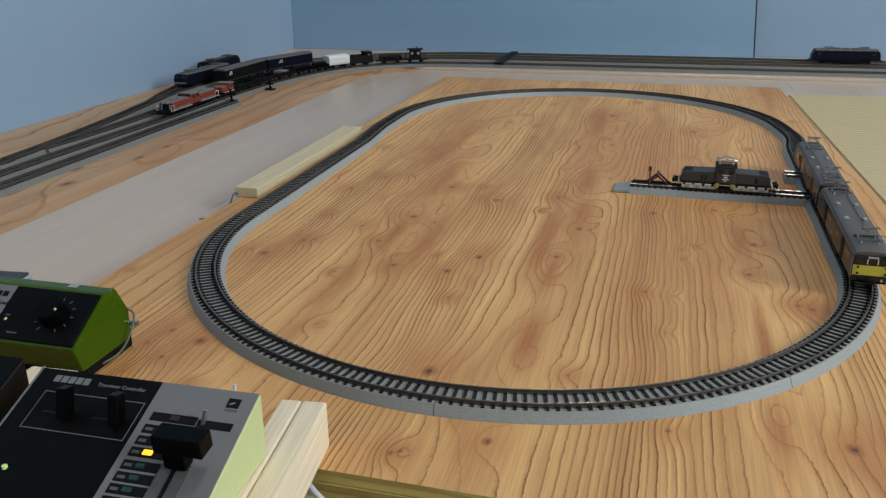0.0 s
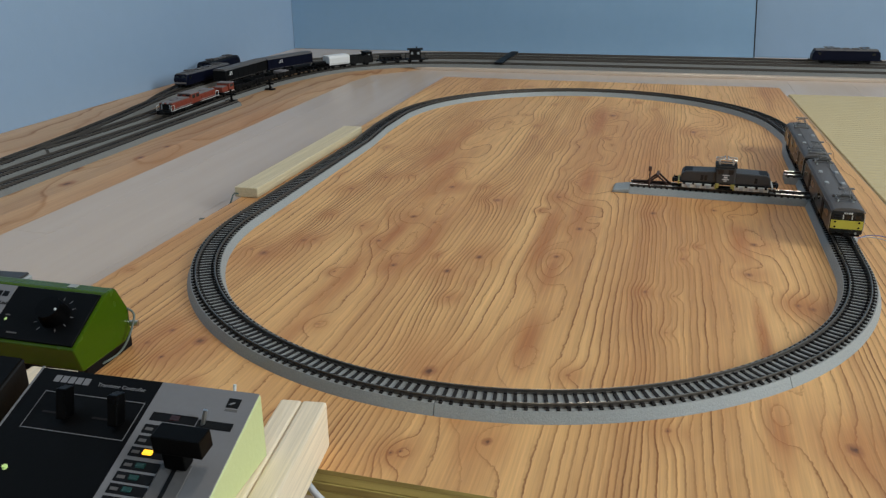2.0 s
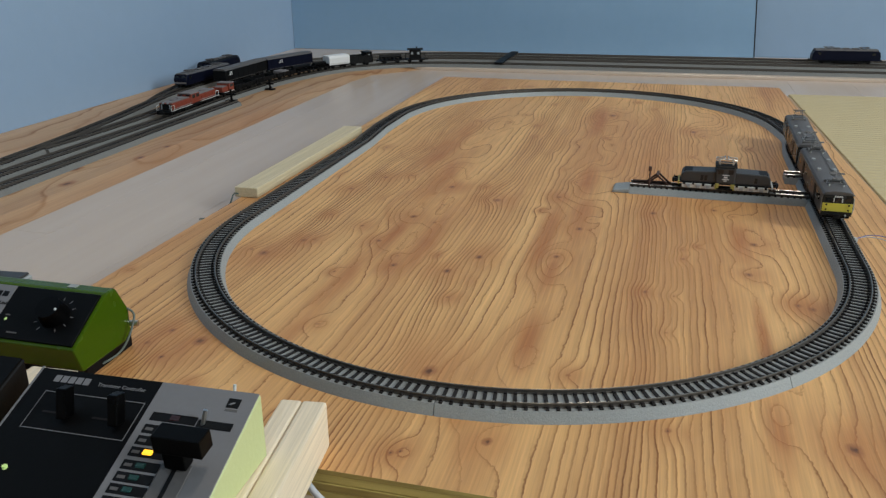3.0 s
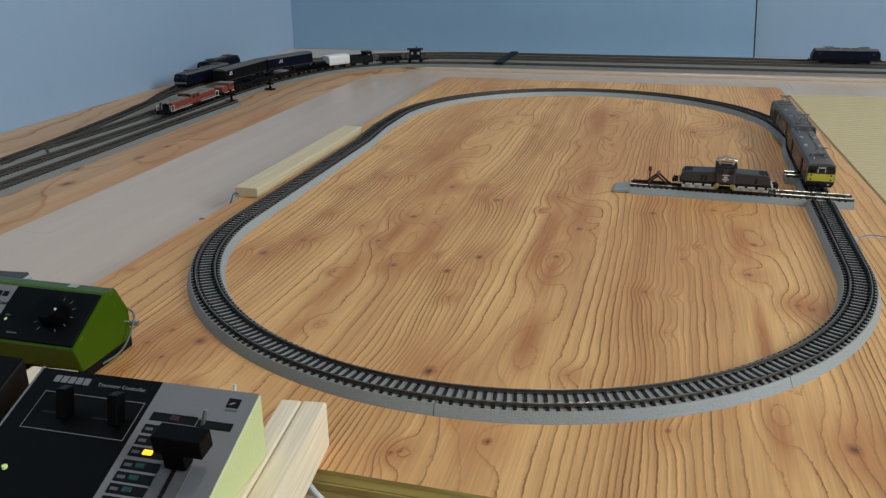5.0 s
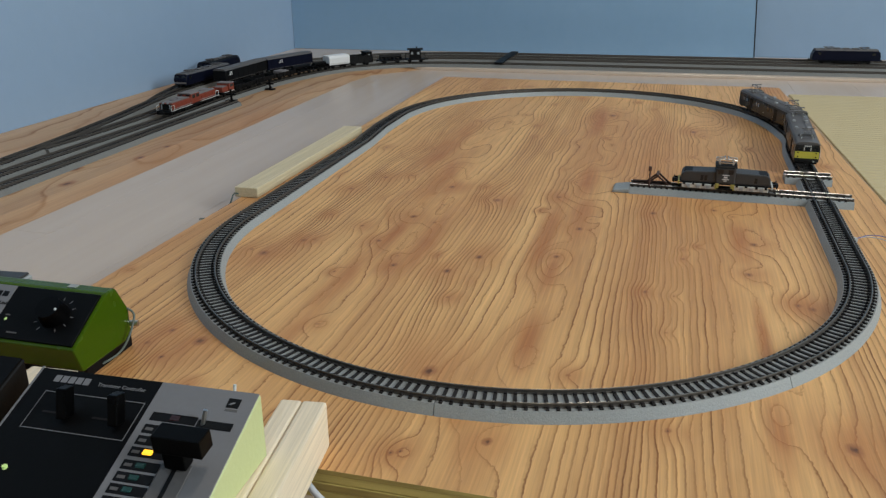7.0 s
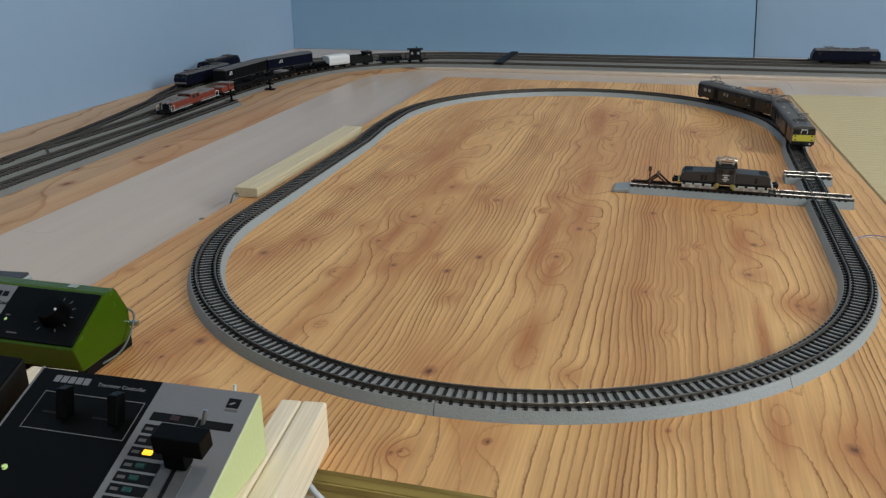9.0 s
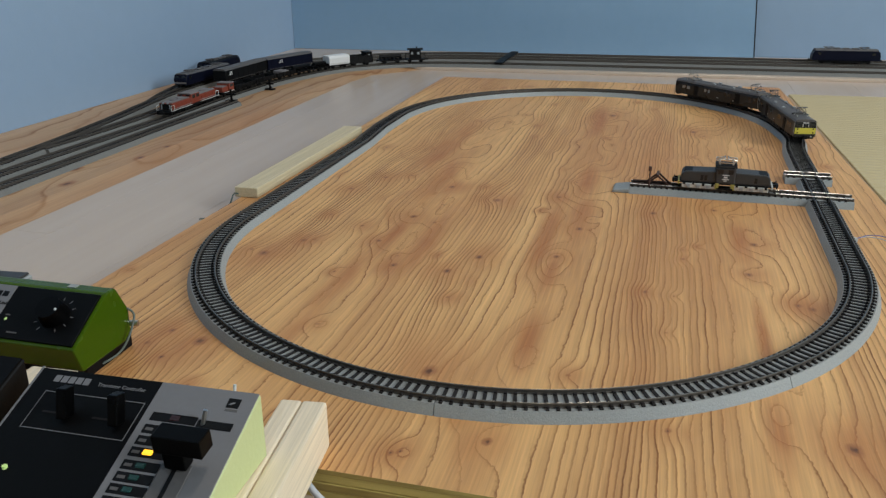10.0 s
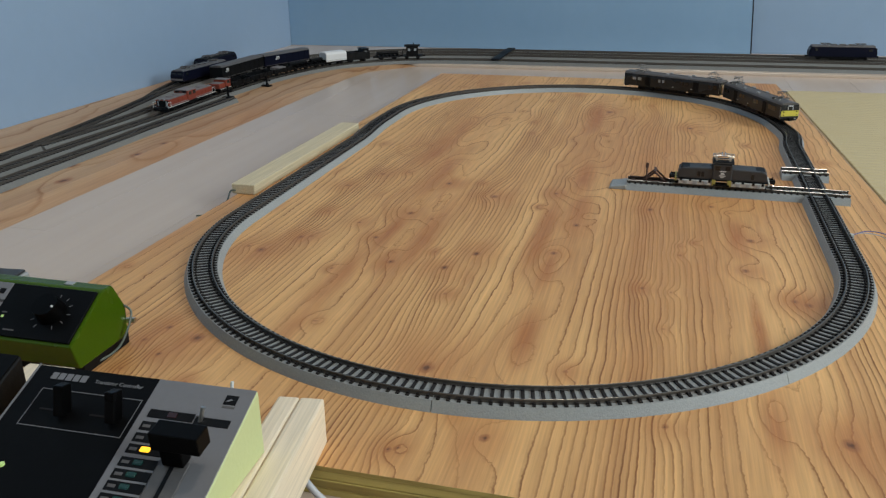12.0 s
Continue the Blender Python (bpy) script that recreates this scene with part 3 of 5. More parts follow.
ARC = math.pi * 0.177 / 4
SIDE = RUN[341] - START          # where the far curve begins
FAR = math.pi * 0.1808 / 4
for i in range(4):
    track("curved_track", loop_piece(-ARC * (i + 1), -ARC * i), "grey curved model track with dark sleepers on the board")
X1, X2 = 0.1268, 0.1795            # where the two crossings lie
track("straight_track", loop_piece(0, X1 - 0.0093), "grey straight model track with dark sleepers on the board")
track("straight_track", loop_piece(X1 + 0.0093, X2 - 0.0093), "short grey model track between two crossings")
track("straight_track", loop_piece(X2 + 0.0093, SIDE), "grey model track bending outwards to the far curve", single=False)
for i in range(4):
    track("curved_track", loop_piece(SIDE + FAR * i, SIDE + FAR * (i + 1)), "grey curved model track at the far end of the board", single=False)
END = RUN[-1] - math.pi * 0.177
track("straight_track", loop_piece(SIDE + 4 * FAR, SIDE + 4 * FAR + 0.10), "grey model track bending towards the platform", single=False)
track("straight_track", loop_piece(SIDE + 4 * FAR + 0.10, END), "grey straight model track beside the wooden platform", single=False)


def crossing(u, x0, x1, turn):
    """A right-angled crossing: the loop's rails and a stub track through them."""
    c = on_loop(u)
    base = thing("crossing_track", pose(c.x, c.y, 0, 0, 0, turn), "grey right-angled crossing track with bright rails", "model track", "track sections of the loop")
    bm = sweep(((x0, 0), (x1, 0)), ROADBED)
    part("roadbed", bm, M_BALLAST, base, "grey moulded ballast roadbed")
    part("deck", boxed(-0.0079, -0.0095, 0.0030, 0.0079, 0.0095, 0.0039), M_BALLAST, base)
    for o in (-0.0049, 0.0049):
        rail(((x0, 0), (x1, 0)), o, base, "rail", M_STEEL)
        rail(((0, -0.0094), (0, 0.0094)), o, base, "cross_rail", M_RAIL, "", 0.00003)
        bm = boxed(o * 0.72 - 0.0003, -0.0085, 0.0040, o * 0.72 + 0.0003, 0.0085, 0.0060)
        part("guard_rail", bm, M_BLACK, base, "black guard rail")
    for i in range(int((x1 - x0) / PITCH_OF_SLEEPERS)):
        x = x0 + (i + 0.5) * PITCH_OF_SLEEPERS
        if abs(x) > 0.0078:
            ob = new("sleeper", SLEEPER)
            ob.parent, ob.matrix_basis = base, pose(x, 0, 0)
    return base


crossing(X1, -0.0222, 0.0200, -1.6)
crossing(X2, -0.0168, 0.0146, -1.6)


def siding_point(x):
    """On the short siding, x metres from the first crossing's middle."""
    c = on_loop(X1)
    a = radians(-1.6)
    return Vector((c.x + x * math.cos(a), c.y + x * math.sin(a)))


track("siding_track", [tuple(siding_point(-0.1235 + i * (0.1235 - 0.0223) / 12)) for i in range(13)], "short grey siding track with bright rails", group="siding")
RAMP = thing("siding_ramp", pose(*siding_point(-0.1237), 0, 0, 0, -1.6), "bare grey roadbed ramp at the siding's end", "model track", "siding")
part("roadbed", prism(((-0.0120, 0), (0, 0), (0, 0.0034), (-0.0108, 0.0018)), "y", -0.0092, 0.0092, 0.0004), M_BALLAST, RAMP)


# ---- rolling stock ----
CAR = 0.1130
# black raised towards grey: the hoods' reflections put into the base colour
M_HOOD = plain("greyed black hood paint", (0.037, 0.037, 0.038), 0.42, 0, 400, 0.35, 0.0001)


def wheels(base, xs, r=0.0028, w=0.0046, z=0.0):
    for x in xs:
        bm = rod(bmesh.new(), (x, -w, z + r), (x, w, z + r), 0.0007)
        for s in (-1, 1):
            rod(bm, (x, s * (w - 0.0006), z + r), (x, s * (w + 0.0007), z + r), r, 16)
        part("wheelset", bm, M_BLACK, base, "small dark steel wheelset")


def bogie(base, x, half=0.0075, r=0.0028):
    bm = bmesh.new()
    for s in (-1, 1):
        box(bm, x - half - 0.002, s * 0.0066 - 0.0006, 0.0018, x + half + 0.002, s * 0.0066 + 0.0006, 0.0040, 0.0003)
        for d in (-half, half):
            box(bm, x + d - 0.0012, s * 0.0072 - 0.0005, 0.0012, x + d + 0.0012, s * 0.0072 + 0.0005, 0.0036, 0.0003)
    box(bm, x - 0.0015, -0.0066, 0.0026, x + 0.0015, 0.0066, 0.0042)
    b = part("bogie", bm, M_BLACK, base, "black side-framed bogie")
    for d in (-half, half):
        bm = rod(bmesh.new(), (x + d, -0.0050, r), (x + d, 0.0050, r), 0.0007)
        for s in (-1, 1):
            rod(bm, (x + d, s * 0.0040, r), (x + d, s * 0.0053, r), r, 16)
        part("wheelset", bm, M_BLACK, b)


def coupler(base, x, way, z=0.0045):
    bm = boxed(min(x, x + way * 0.0032), -0.0011, z - 0.0009, max(x, x + way * 0.0032), 0.0011, z + 0.0009, 0.0003)
    box(bm, x + way * 0.0032 - 0.0008, -0.0018, z - 0.0015, x + way * 0.0032 + 0.0008, 0.0018, z + 0.0014, 0.0004)
    part("coupler", bm, M_BLACK, base, "black knuckle coupler")


def pantograph(base, x, z, material, high=0.0075, half=0.0050, r=0.00026, slim=1.0):
    """A lozenge current collector on four stubs: a base frame that carries the arms."""
    bm = bmesh.new()
    for sx in (-1, 1):
        box(bm, x + sx * 0.0042 - r, -0.0054, z + 0.0010, x + sx * 0.0042 + r, 0.0054, z + 0.0016)
        box(bm, x - 0.0052, sx * 0.0046 - r, z + 0.0010, x + 0.0052, sx * 0.0046 + r, z + 0.0016)
    frame_part = part("pantograph", bm, material, base, "thin metal lozenge pantograph")
    knee = z + 0.0014 + high * 0.45
    for sx in (-1, 1):
        for sy in (-1, 1):
            part("insulator", rod(bmesh.new(), (x + sx * 0.0042, sy * 0.0040, z - 0.0006), (x + sx * 0.0042, sy * 0.0040, z + 0.0011), 0.0005), M_PALEGREY, frame_part)
            part("lower_arm", rod(bmesh.new(), (x + sx * 0.0036 * slim, sy * 0.0046 * slim, z + 0.0014), (x + sx * 0.0066 * slim, sy * 0.0040 * slim, knee), r, 6), material, frame_part)
            part("upper_arm", rod(bmesh.new(), (x + sx * 0.0066 * slim, sy * 0.0040 * slim, knee), (x + sx * 0.0008, sy * 0.0034 * slim, z + high), r, 6), material, frame_part)
        part("cross_tube", rod(bmesh.new(), (x + sx * 0.0066 * slim, -0.0040 * slim, knee), (x + sx * 0.0066 * slim, 0.0040 * slim, knee), r, 6), material, frame_part)
        part("diagonal", rod(bmesh.new(), (x + sx * 0.0066 * slim, -0.0040 * slim, knee), (x + sx * 0.0008, 0.0034 * slim, z + high), r * 0.8, 6), material, frame_part)
        bm = rod(bmesh.new(), (x + sx * 0.0010, -half - 0.0014, z + high), (x + sx * 0.0010, half + 0.0014, z + high), r * 1.3, 6)
        part("contact_strip", bm, material, frame_part)
    return frame_part


def railcar():
    car = thing("railcar", Matrix(), "dark grey electric railcar with yellow end band on the loop track", "railcar", "two-car train")
    h, w = CAR / 2, 0.0086
    bm = prism(((-w, 0.0040), (w, 0.0040), (w, 0.0140), (w - 0.0004, 0.0168), (-w + 0.0004, 0.0168), (-w, 0.0140)), "x", -h, h, 0.0004)
    part("body", bm, M_TRAIN, car, "glossy dark car body")
    out = [(-w + 0.0002, 0.01685), (w - 0.0002, 0.01685)]
    for i in range(9):
        a = math.pi * i / 8
        out.append(((w - 0.0005) * math.cos(a), 0.0172 + 0.0019 * math.sin(a) ** 0.8))
    part("roof", prism(out, "x", -h + 0.0003, h - 0.0003, 0.0002), M_ROOF, car, "shallow arched matt grey roof")
    for s in (-1, 1):
        part("gutter", boxed(-h, s * w - 0.0002, 0.0166, h, s * w + 0.0002, 0.0170), M_ROOF, car)
    # cab end
    part("warning_band", boxed(h - 0.0001, -w + 0.0003, 0.0069, h + 0.0003, w - 0.0003, 0.0119), M_YELLOW, car, "bright yellow band across the end")
    for s in (-1, 1):
        part("end_window", boxed(h - 0.0001, s * 0.0054 - 0.0018, 0.0128, h + 0.00025, s * 0.0054 + 0.0018, 0.0153, 0.0002), M_GLASS, car, "dark cab window")
        part("door_post", boxed(h, s * 0.0023 - 0.00025, 0.0127, h + 0.0005, s * 0.0023 + 0.00025, 0.0150), M_LETTER, car, "white upright beside the end door")
        for z in (0.0080, 0.0110):
            bm = rod(bmesh.new(), (h, s * 0.0062, z), (h + 0.0007, s * 0.0062, z), 0.00055, 10)
            part("end_lamp", bm, M_BLACK, car, "small dark round lamp")
        bm = rod(bmesh.new(), (h - 0.001, s * 0.0050, 0.0048), (h + 0.0012, s * 0.0050, 0.0048), 0.0006, 10)
        part("hose_cock", bm, M_PALEGREY if s > 0 else M_BLACK, car)
    part("end_door", boxed(h - 0.0001, -0.0020, 0.0126, h + 0.0002, 0.0020, 0.0152, 0.0002), M_GLASS, car)
    for i in range(4):
        part("sign_bar", boxed(h, -0.0022 + i * 0.0012, 0.0156, h + 0.0004, -0.0013 + i * 0.0012, 0.0165), M_LETTER, car)
    # pale orange paints the yellow light seen at this end
    part("gangway_door", boxed(-h - 0.0004, -0.0046, 0.0056, -h + 0.0001, 0.0046, 0.0142, 0.0002), M_GANGWAY, car, "pale orange gangway door, light put into its colour")
    part("end_skirt", boxed(h - 0.0040, -w + 0.001, 0.0026, h - 0.0004, w - 0.001, 0.0042, 0.0003), M_BLACK, car)
    # sides
    for s in (-1, 1):
        for x0, x1 in ((-0.033, -0.0265), (0.0235, 0.0300)):
            part("sliding_door", boxed(x0, s * w - 0.0003, 0.0046, x1, s * w + 0.0001, 0.0150, 0.0001), M_BLACK, car, "dark recessed sliding door")
        for x in (-0.051, -0.0455, -0.0195, -0.0140):
            part("side_window", boxed(x - 0.0020, s * w - 0.0001, 0.0100, x + 0.0020, s * w + 0.00018, 0.0140, 0.0001), M_GLASS, car, "dark side window")
        for x, half in ((0.0370, 0.0030), (0.0436, 0.0030), (0.0080, 0.0021), (0.0128, 0.0021)):
            part("side_window", boxed(x - half, s * w - 0.0001, 0.0098, x + half, s * w + 0.00025, 0.0140, 0.0001), M_GLASS, car, "dark side window")
            if s > 0:
                part("pale_pane", boxed(x - half + 0.0008, s * w - 0.0002, 0.0104, x + half - 0.0008, s * w + 0.0004, 0.0134), M_PALEGLASS, car, "pale grey pane in the window")
        for x in (-0.004, -0.025):
            part("side_plate", boxed(x - 0.0008, s * w - 0.0002, 0.0070, x + 0.0008, s * w + 0.0003, 0.0076), M_LETTER, car)
        bm = bmesh.new()
        for x in (-0.0135, -0.0045, 0.0045, 0.0135):
            box(bm, x - 0.0042, s * 0.0066 - 0.0020, 0.0014, x + 0.0040, s * 0.0066 + 0.0020, 0.0041, 0.0003)
        part("equipment_row", bm, M_BLACK, car, "black boxes under the floor")
        for x in (-h + 0.0006, h - 0.0006):
            bm = rod(bmesh.new(), (x, s * (w + 0.0003), 0.006), (x, s * (w + 0.0003), 0.0155), 0.00018, 5)
            part("handrail", bm, M_PALEGREY, car)
    # roof gear
    for x in (-0.020, 0.006):
        for s in (-1, 1):
            part("roof_vent", boxed(x - 0.0017, s * 0.0046 - 0.0012, 0.0178, x + 0.0017, s * 0.0046 + 0.0012, 0.0200, 0.0003), M_VENT, car, "small light grey roof vent")
    for x in (-0.0440, 0.0400):
        pantograph(car, x, 0.0192, M_PANTO, 0.0066, 0.0030, 0.00022, 0.66)
        bm = boxed(x - 0.0075, -0.0055, 0.0182, x - 0.0055, 0.0055, 0.0200, 0.0003)
        part("roof_gear", bm, M_ROOF, car)
    bm = rod(bmesh.new(), (-0.036, 0.0026, 0.0195), (0.032, 0.0026, 0.0195), 0.0002, 5)
    part("roof_cable", bm, M_ROOF, car)
    for x in (-0.0300, 0.0300):
        bogie(car, x)
    coupler(car, h - 0.001, 1)
    coupler(car, -h - 0.0008, -1)
    return car


FIRST = railcar()
TRAIN = [FIRST, copy_thing(FIRST, Matrix())]
TRAIN[0].matrix_world = pose(0.178, 0.03, RAIL_TOP, 0, 0, -90)
TRAIN[1].matrix_world = pose(0.178, 0.16, RAIL_TOP, 0, 0, 90)
tagged(TRAIN[1], "dark grey electric railcar coupled behind its twin")


def siding_loco():
    c = siding_point(-0.0610)
    loco = thing("centre_cab_locomotive", pose(c.x, c.y, RAIL_TOP, 0, 0, -1.6), "black centre-cab electric locomotive with pale running gear on the siding", "locomotive")
    w = 0.0078
    for s in (-1, 1):
        pts = [(0.0062, 0.0046), (0.0278, 0.0046), (0.0290, 0.0056), (0.0284, 0.0102), (0.0262, 0.0120), (0.0062, 0.0126)]
        bm = prism([(s * a, b) for a, b in pts], "y", -w + 0.0008, w - 0.0008, 0.0008, 2)
        part("hood", bm, M_HOOD, loco, "black sloping hood with rounded edges")
        for x in (0.0125, 0.0150) if s < 0 else (0.0195,):
            for k in (-1, 1):
                part("hood_louvre", boxed(s * x - 0.0009, k * w - (0.0009 if k > 0 else -0.0006), 0.0064, s * x + 0.0009, k * w - (0.0006 if k > 0 else -0.0009), 0.0098), M_GLASS, loco)
        part("hood_lid", boxed(min(s * 0.021, s * 0.027), -0.0055, 0.0112, max(s * 0.021, s * 0.027), 0.0055, 0.0122, 0.0004), M_SATIN, loco)
        part("end_beam", boxed(s * 0.0300 - 0.0006, -w, 0.0026, s * 0.0300 + 0.0006, w, 0.0052, 0.0003), M_DULLYELLOW if s < 0 else M_PALEGREY, loco)
        for k in (-1, 1):
            bm = rod(bmesh.new(), (s * 0.0304, k * 0.0050, 0.0044), (s * 0.0330, k * 0.0050, 0.0044), 0.0007)
            rod(bm, (s * 0.0328, k * 0.0050, 0.0044), (s * 0.0334, k * 0.0050, 0.0044), 0.0014, 12)
            part("buffer", bm, M_BLACK, loco)
        coupler(loco, s * 0.0304, s, 0.0040)
        bogie(loco, s * 0.0170, 0.0065)
        for k in (-1, 1):
            bm = boxed(s * 0.0170 - 0.0108, k * 0.0078 - 0.0006, 0.0008, s * 0.0170 + 0.0108, k * 0.0078 + 0.0006, 0.0040, 0.0003)
            part("truck_frame", bm, M_PALEGREY, loco, "pale grey bogie frame")
            for x in (-0.0092, -0.0033, 0.0033, 0.0092):
                part("spring_gap", boxed(s * 0.0170 + x - 0.0008, k * 0.0083 - 0.0003, 0.0032 - 0.0006 * (x > 0), s * 0.0170 + x + 0.0008, k * 0.0083 + 0.0003, 0.0041), M_BLACK, loco, "dark gap over the spring")
            for x in (-0.0065, 0.0, 0.0065):
                part("axle_box", boxed(s * 0.0170 + x - 0.0012, k * 0.0085 - 0.0004, 0.0010, s * 0.0170 + x + 0.0012, k * 0.0085 + 0.0004, 0.0036, 0.0002), M_VENT, loco)
    part("running_plate", boxed(-0.0302, -w, 0.0040, 0.0302, w, 0.0046, 0.0002), M_BLACK, loco)
    part("cab", boxed(-0.0064, -w, 0.0046, 0.0064, w, 0.0158, 0.0007), M_HOOD, loco, "black square centre cab")
    part("cab_roof", prism([(-w - 0.0004, 0.0159), (w + 0.0004, 0.0159), (w * 0.8, 0.0170), (0, 0.0175), (-w * 0.8, 0.0170)], "x", -0.0070, 0.0070, 0.0003), M_SATIN, loco)
    for k in (-1, 1):
        for x in (-0.0032, 0.0032):
            part("cab_window", boxed(x - 0.0016, k * w - 0.0002, 0.0116, x + 0.0016, k * w + 0.0002, 0.0146), M_GLASS, loco)
        for i, (x0, x1, z) in enumerate(((-0.0020, 0.0024, 0.0106), (-0.0008, 0.0010, 0.0094), (-0.0012, 0.0014, 0.0088), (-0.0022, 0.0022, 0.0076), (-0.0010, 0.0010, 0.0066))):
            part("lettering_bar", boxed(x0, k * w - 0.00025, z, x1, k * w + 0.00025, z + 0.0006), M_LETTER, loco)
        part("step", boxed(-0.0052, k * 0.0086 - 0.0005, 0.0010, 0.0052, k * 0.0086 + 0.0005, 0.0020), M_BLACK, loco)
        for x in (-0.0050, 0.0050):
            part("step_rail", boxed(x - 0.0012, k * 0.0084 - 0.0004, 0.0010, x + 0.0012, k * 0.0084 + 0.0004, 0.0050), M_DULLYELLOW, loco, "dull yellow step plate")
    pantograph(loco, 0.0, 0.0172, M_STEEL, 0.0036, 0.0045, 0.00032)


def buffer_stop():
    c = siding_point(-0.1085)
    stop = thing("buffer_stop", pose(c.x, c.y, 0.0048, 0, 0, -1.6), "rust-brown bent-rail buffer stop on the siding's end", "buffer stop")
    for k in (-1, 1):
        y = k * 0.0040
        bm = rod(bmesh.new(), (-0.0135, y, 0.0014), (0.0125, y, 0.0014), 0.0007, 6)
        rod(bm, (-0.0040, y, 0.0014), (0.0035, y, 0.0080), 0.0007, 6)
        rod(bm, (0.0035, y, 0.0080), (0.0110, y, 0.0014), 0.0007, 6)
        part("bent_rail", bm, M_RUST, stop)
    part("cross_beam", boxed(0.0025, -0.0058, 0.0070, 0.0042, 0.0058, 0.0092, 0.0003), M_RUST, stop)
    bm = rod(bmesh.new(), (-0.0020, -0.0050, 0.0), (-0.0020, -0.0050, 0.0125), 0.0006, 6)
    box(bm, -0.0030, -0.0058, 0.0110, -0.0010, -0.0042, 0.0145, 0.0003)
    part("marker_post", bm, M_RUST, stop, "post with a small square marker")


def platform():
    bm = boxed(-0.0088, 0, 0, 0.0088, 0.205, 0.0072, 0.0005)
    ob = link("platform_block", bm, M_PLATFORM)
    ob.matrix_world = pose(-0.2030, 0.0495, 0, 0, 0, 0.0)
    tagged(ob, "pale planed wooden batten serving as a station platform", "wooden block")


siding_loco(), buffer_stop(), platform()


# ---- the sidings by the walls ----
def through_points(pts, step=0.012):
    v = [Vector(p) for p in pts]
    fine = []
    for i in range(len(v) - 1):
        p0, p1, p2, p3 = v[max(i - 1, 0)], v[i], v[i + 1], v[min(i + 2, len(v) - 1)]
        n = max(2, int((p2 - p1).length / step))
        for s in range(n):
            t = s / n
            fine.append(0.5 * (2 * p1 + (p2 - p0) * t + (2 * p0 - 5 * p1 + 4 * p2 - p3) * t * t + (3 * p1 - p0 - 3 * p2 + p3) * t ** 3))
    fine.append(v[-1])
    return fine


MAIN = through_points(((-0.431, -0.50), (-0.431, -0.20), (-0.431, 0.05), (-0.4305, 0.15), (-0.4272, 0.28), (-0.4285, 0.40), (-0.4255, 0.49), (-0.4175, 0.55),
                       (-0.4035, 0.605), (-0.3880, 0.643), (-0.3690, 0.672), (-0.3430, 0.697), (-0.3080, 0.7210), (-0.2700, 0.7345), (-0.20, 0.7440),
                       (-0.10, 0.748), (0.20, 0.755), (0.60, 0.765), (0.88, 0.772)))


def round_the_corner(start, offset):
    """A siding: its own start, then beside the main line round the corner and along the far wall."""
    tail = []
    for i in range(1, len(MAIN) - 1):
        if MAIN[i].x > -0.395 and MAIN[i].y > 0.60 and i % 4 == 0:
            d = (MAIN[i + 1] - MAIN[i - 1]).normalized()
            tail.append((MAIN[i].x - d.y * offset, MAIN[i].y + d.x * offset))
    return [tuple(p) for p in through_points(list(start) + tail)]


YARD_LINES = [[tuple(p) for p in through_points(((-0.4045, -0.50), (-0.4040, 0.10), (-0.4050, 0.25), (-0.4030, 0.395)))],
              [tuple(p) for p in MAIN],
              round_the_corner(((-0.4590, 0.15), (-0.4545, 0.22), (-0.4550, 0.30), (-0.4640, 0.42), (-0.4680, 0.50), (-0.4610, 0.58)), 0.050),
              round_the_corner(((-0.4575, -0.50), (-0.4575, 0.05), (-0.4600, 0.11), (-0.4655, 0.177), (-0.4790, 0.277), (-0.4935, 0.36), (-0.5040, 0.43), (-0.5040, 0.51), (-0.4950, 0.58)), 0.078),
              round_the_corner(((-0.4955, 0.37), (-0.5140, 0.43), (-0.5270, 0.50), (-0.5310, 0.56), (-0.5240, 0.64)), 0.108)]
for line, label in zip(YARD_LINES, ("grey model siding track with a black post", "grey main model track curving along both walls", "grey model track branching off behind the red locomotive",
                                    "grey model track under the blue locomotive", "grey model track hugging the side wall")):
    track("siding_track", line, label, YARD_Z, False, "sidings along the walls")


def stand(line, y_or_x, by="y"):
    """The pose on a yard line nearest to the given y (beside the near wall) or x (along the far wall)."""
    pts = YARD_LINES[line]
    k = 1 if by == "y" else 0
    i = min(range(1, len(pts) - 1), key=lambda j: abs(pts[j][k] - y_or_x) + (0 if (by == "x") == (pts[j][1] > 0.70) else 9))
    a, b = pts[i - 1], pts[i + 1]
    f = (y_or_x - a[k]) / (b[k] - a[k])
    x, y = a[0] + (b[0] - a[0]) * f, a[1] + (b[1] - a[1]) * f
    return pose(x, y, YARD_Z + RAIL_TOP, 0, 0, math.degrees(math.atan2(b[1] - a[1], b[0] - a[0])))


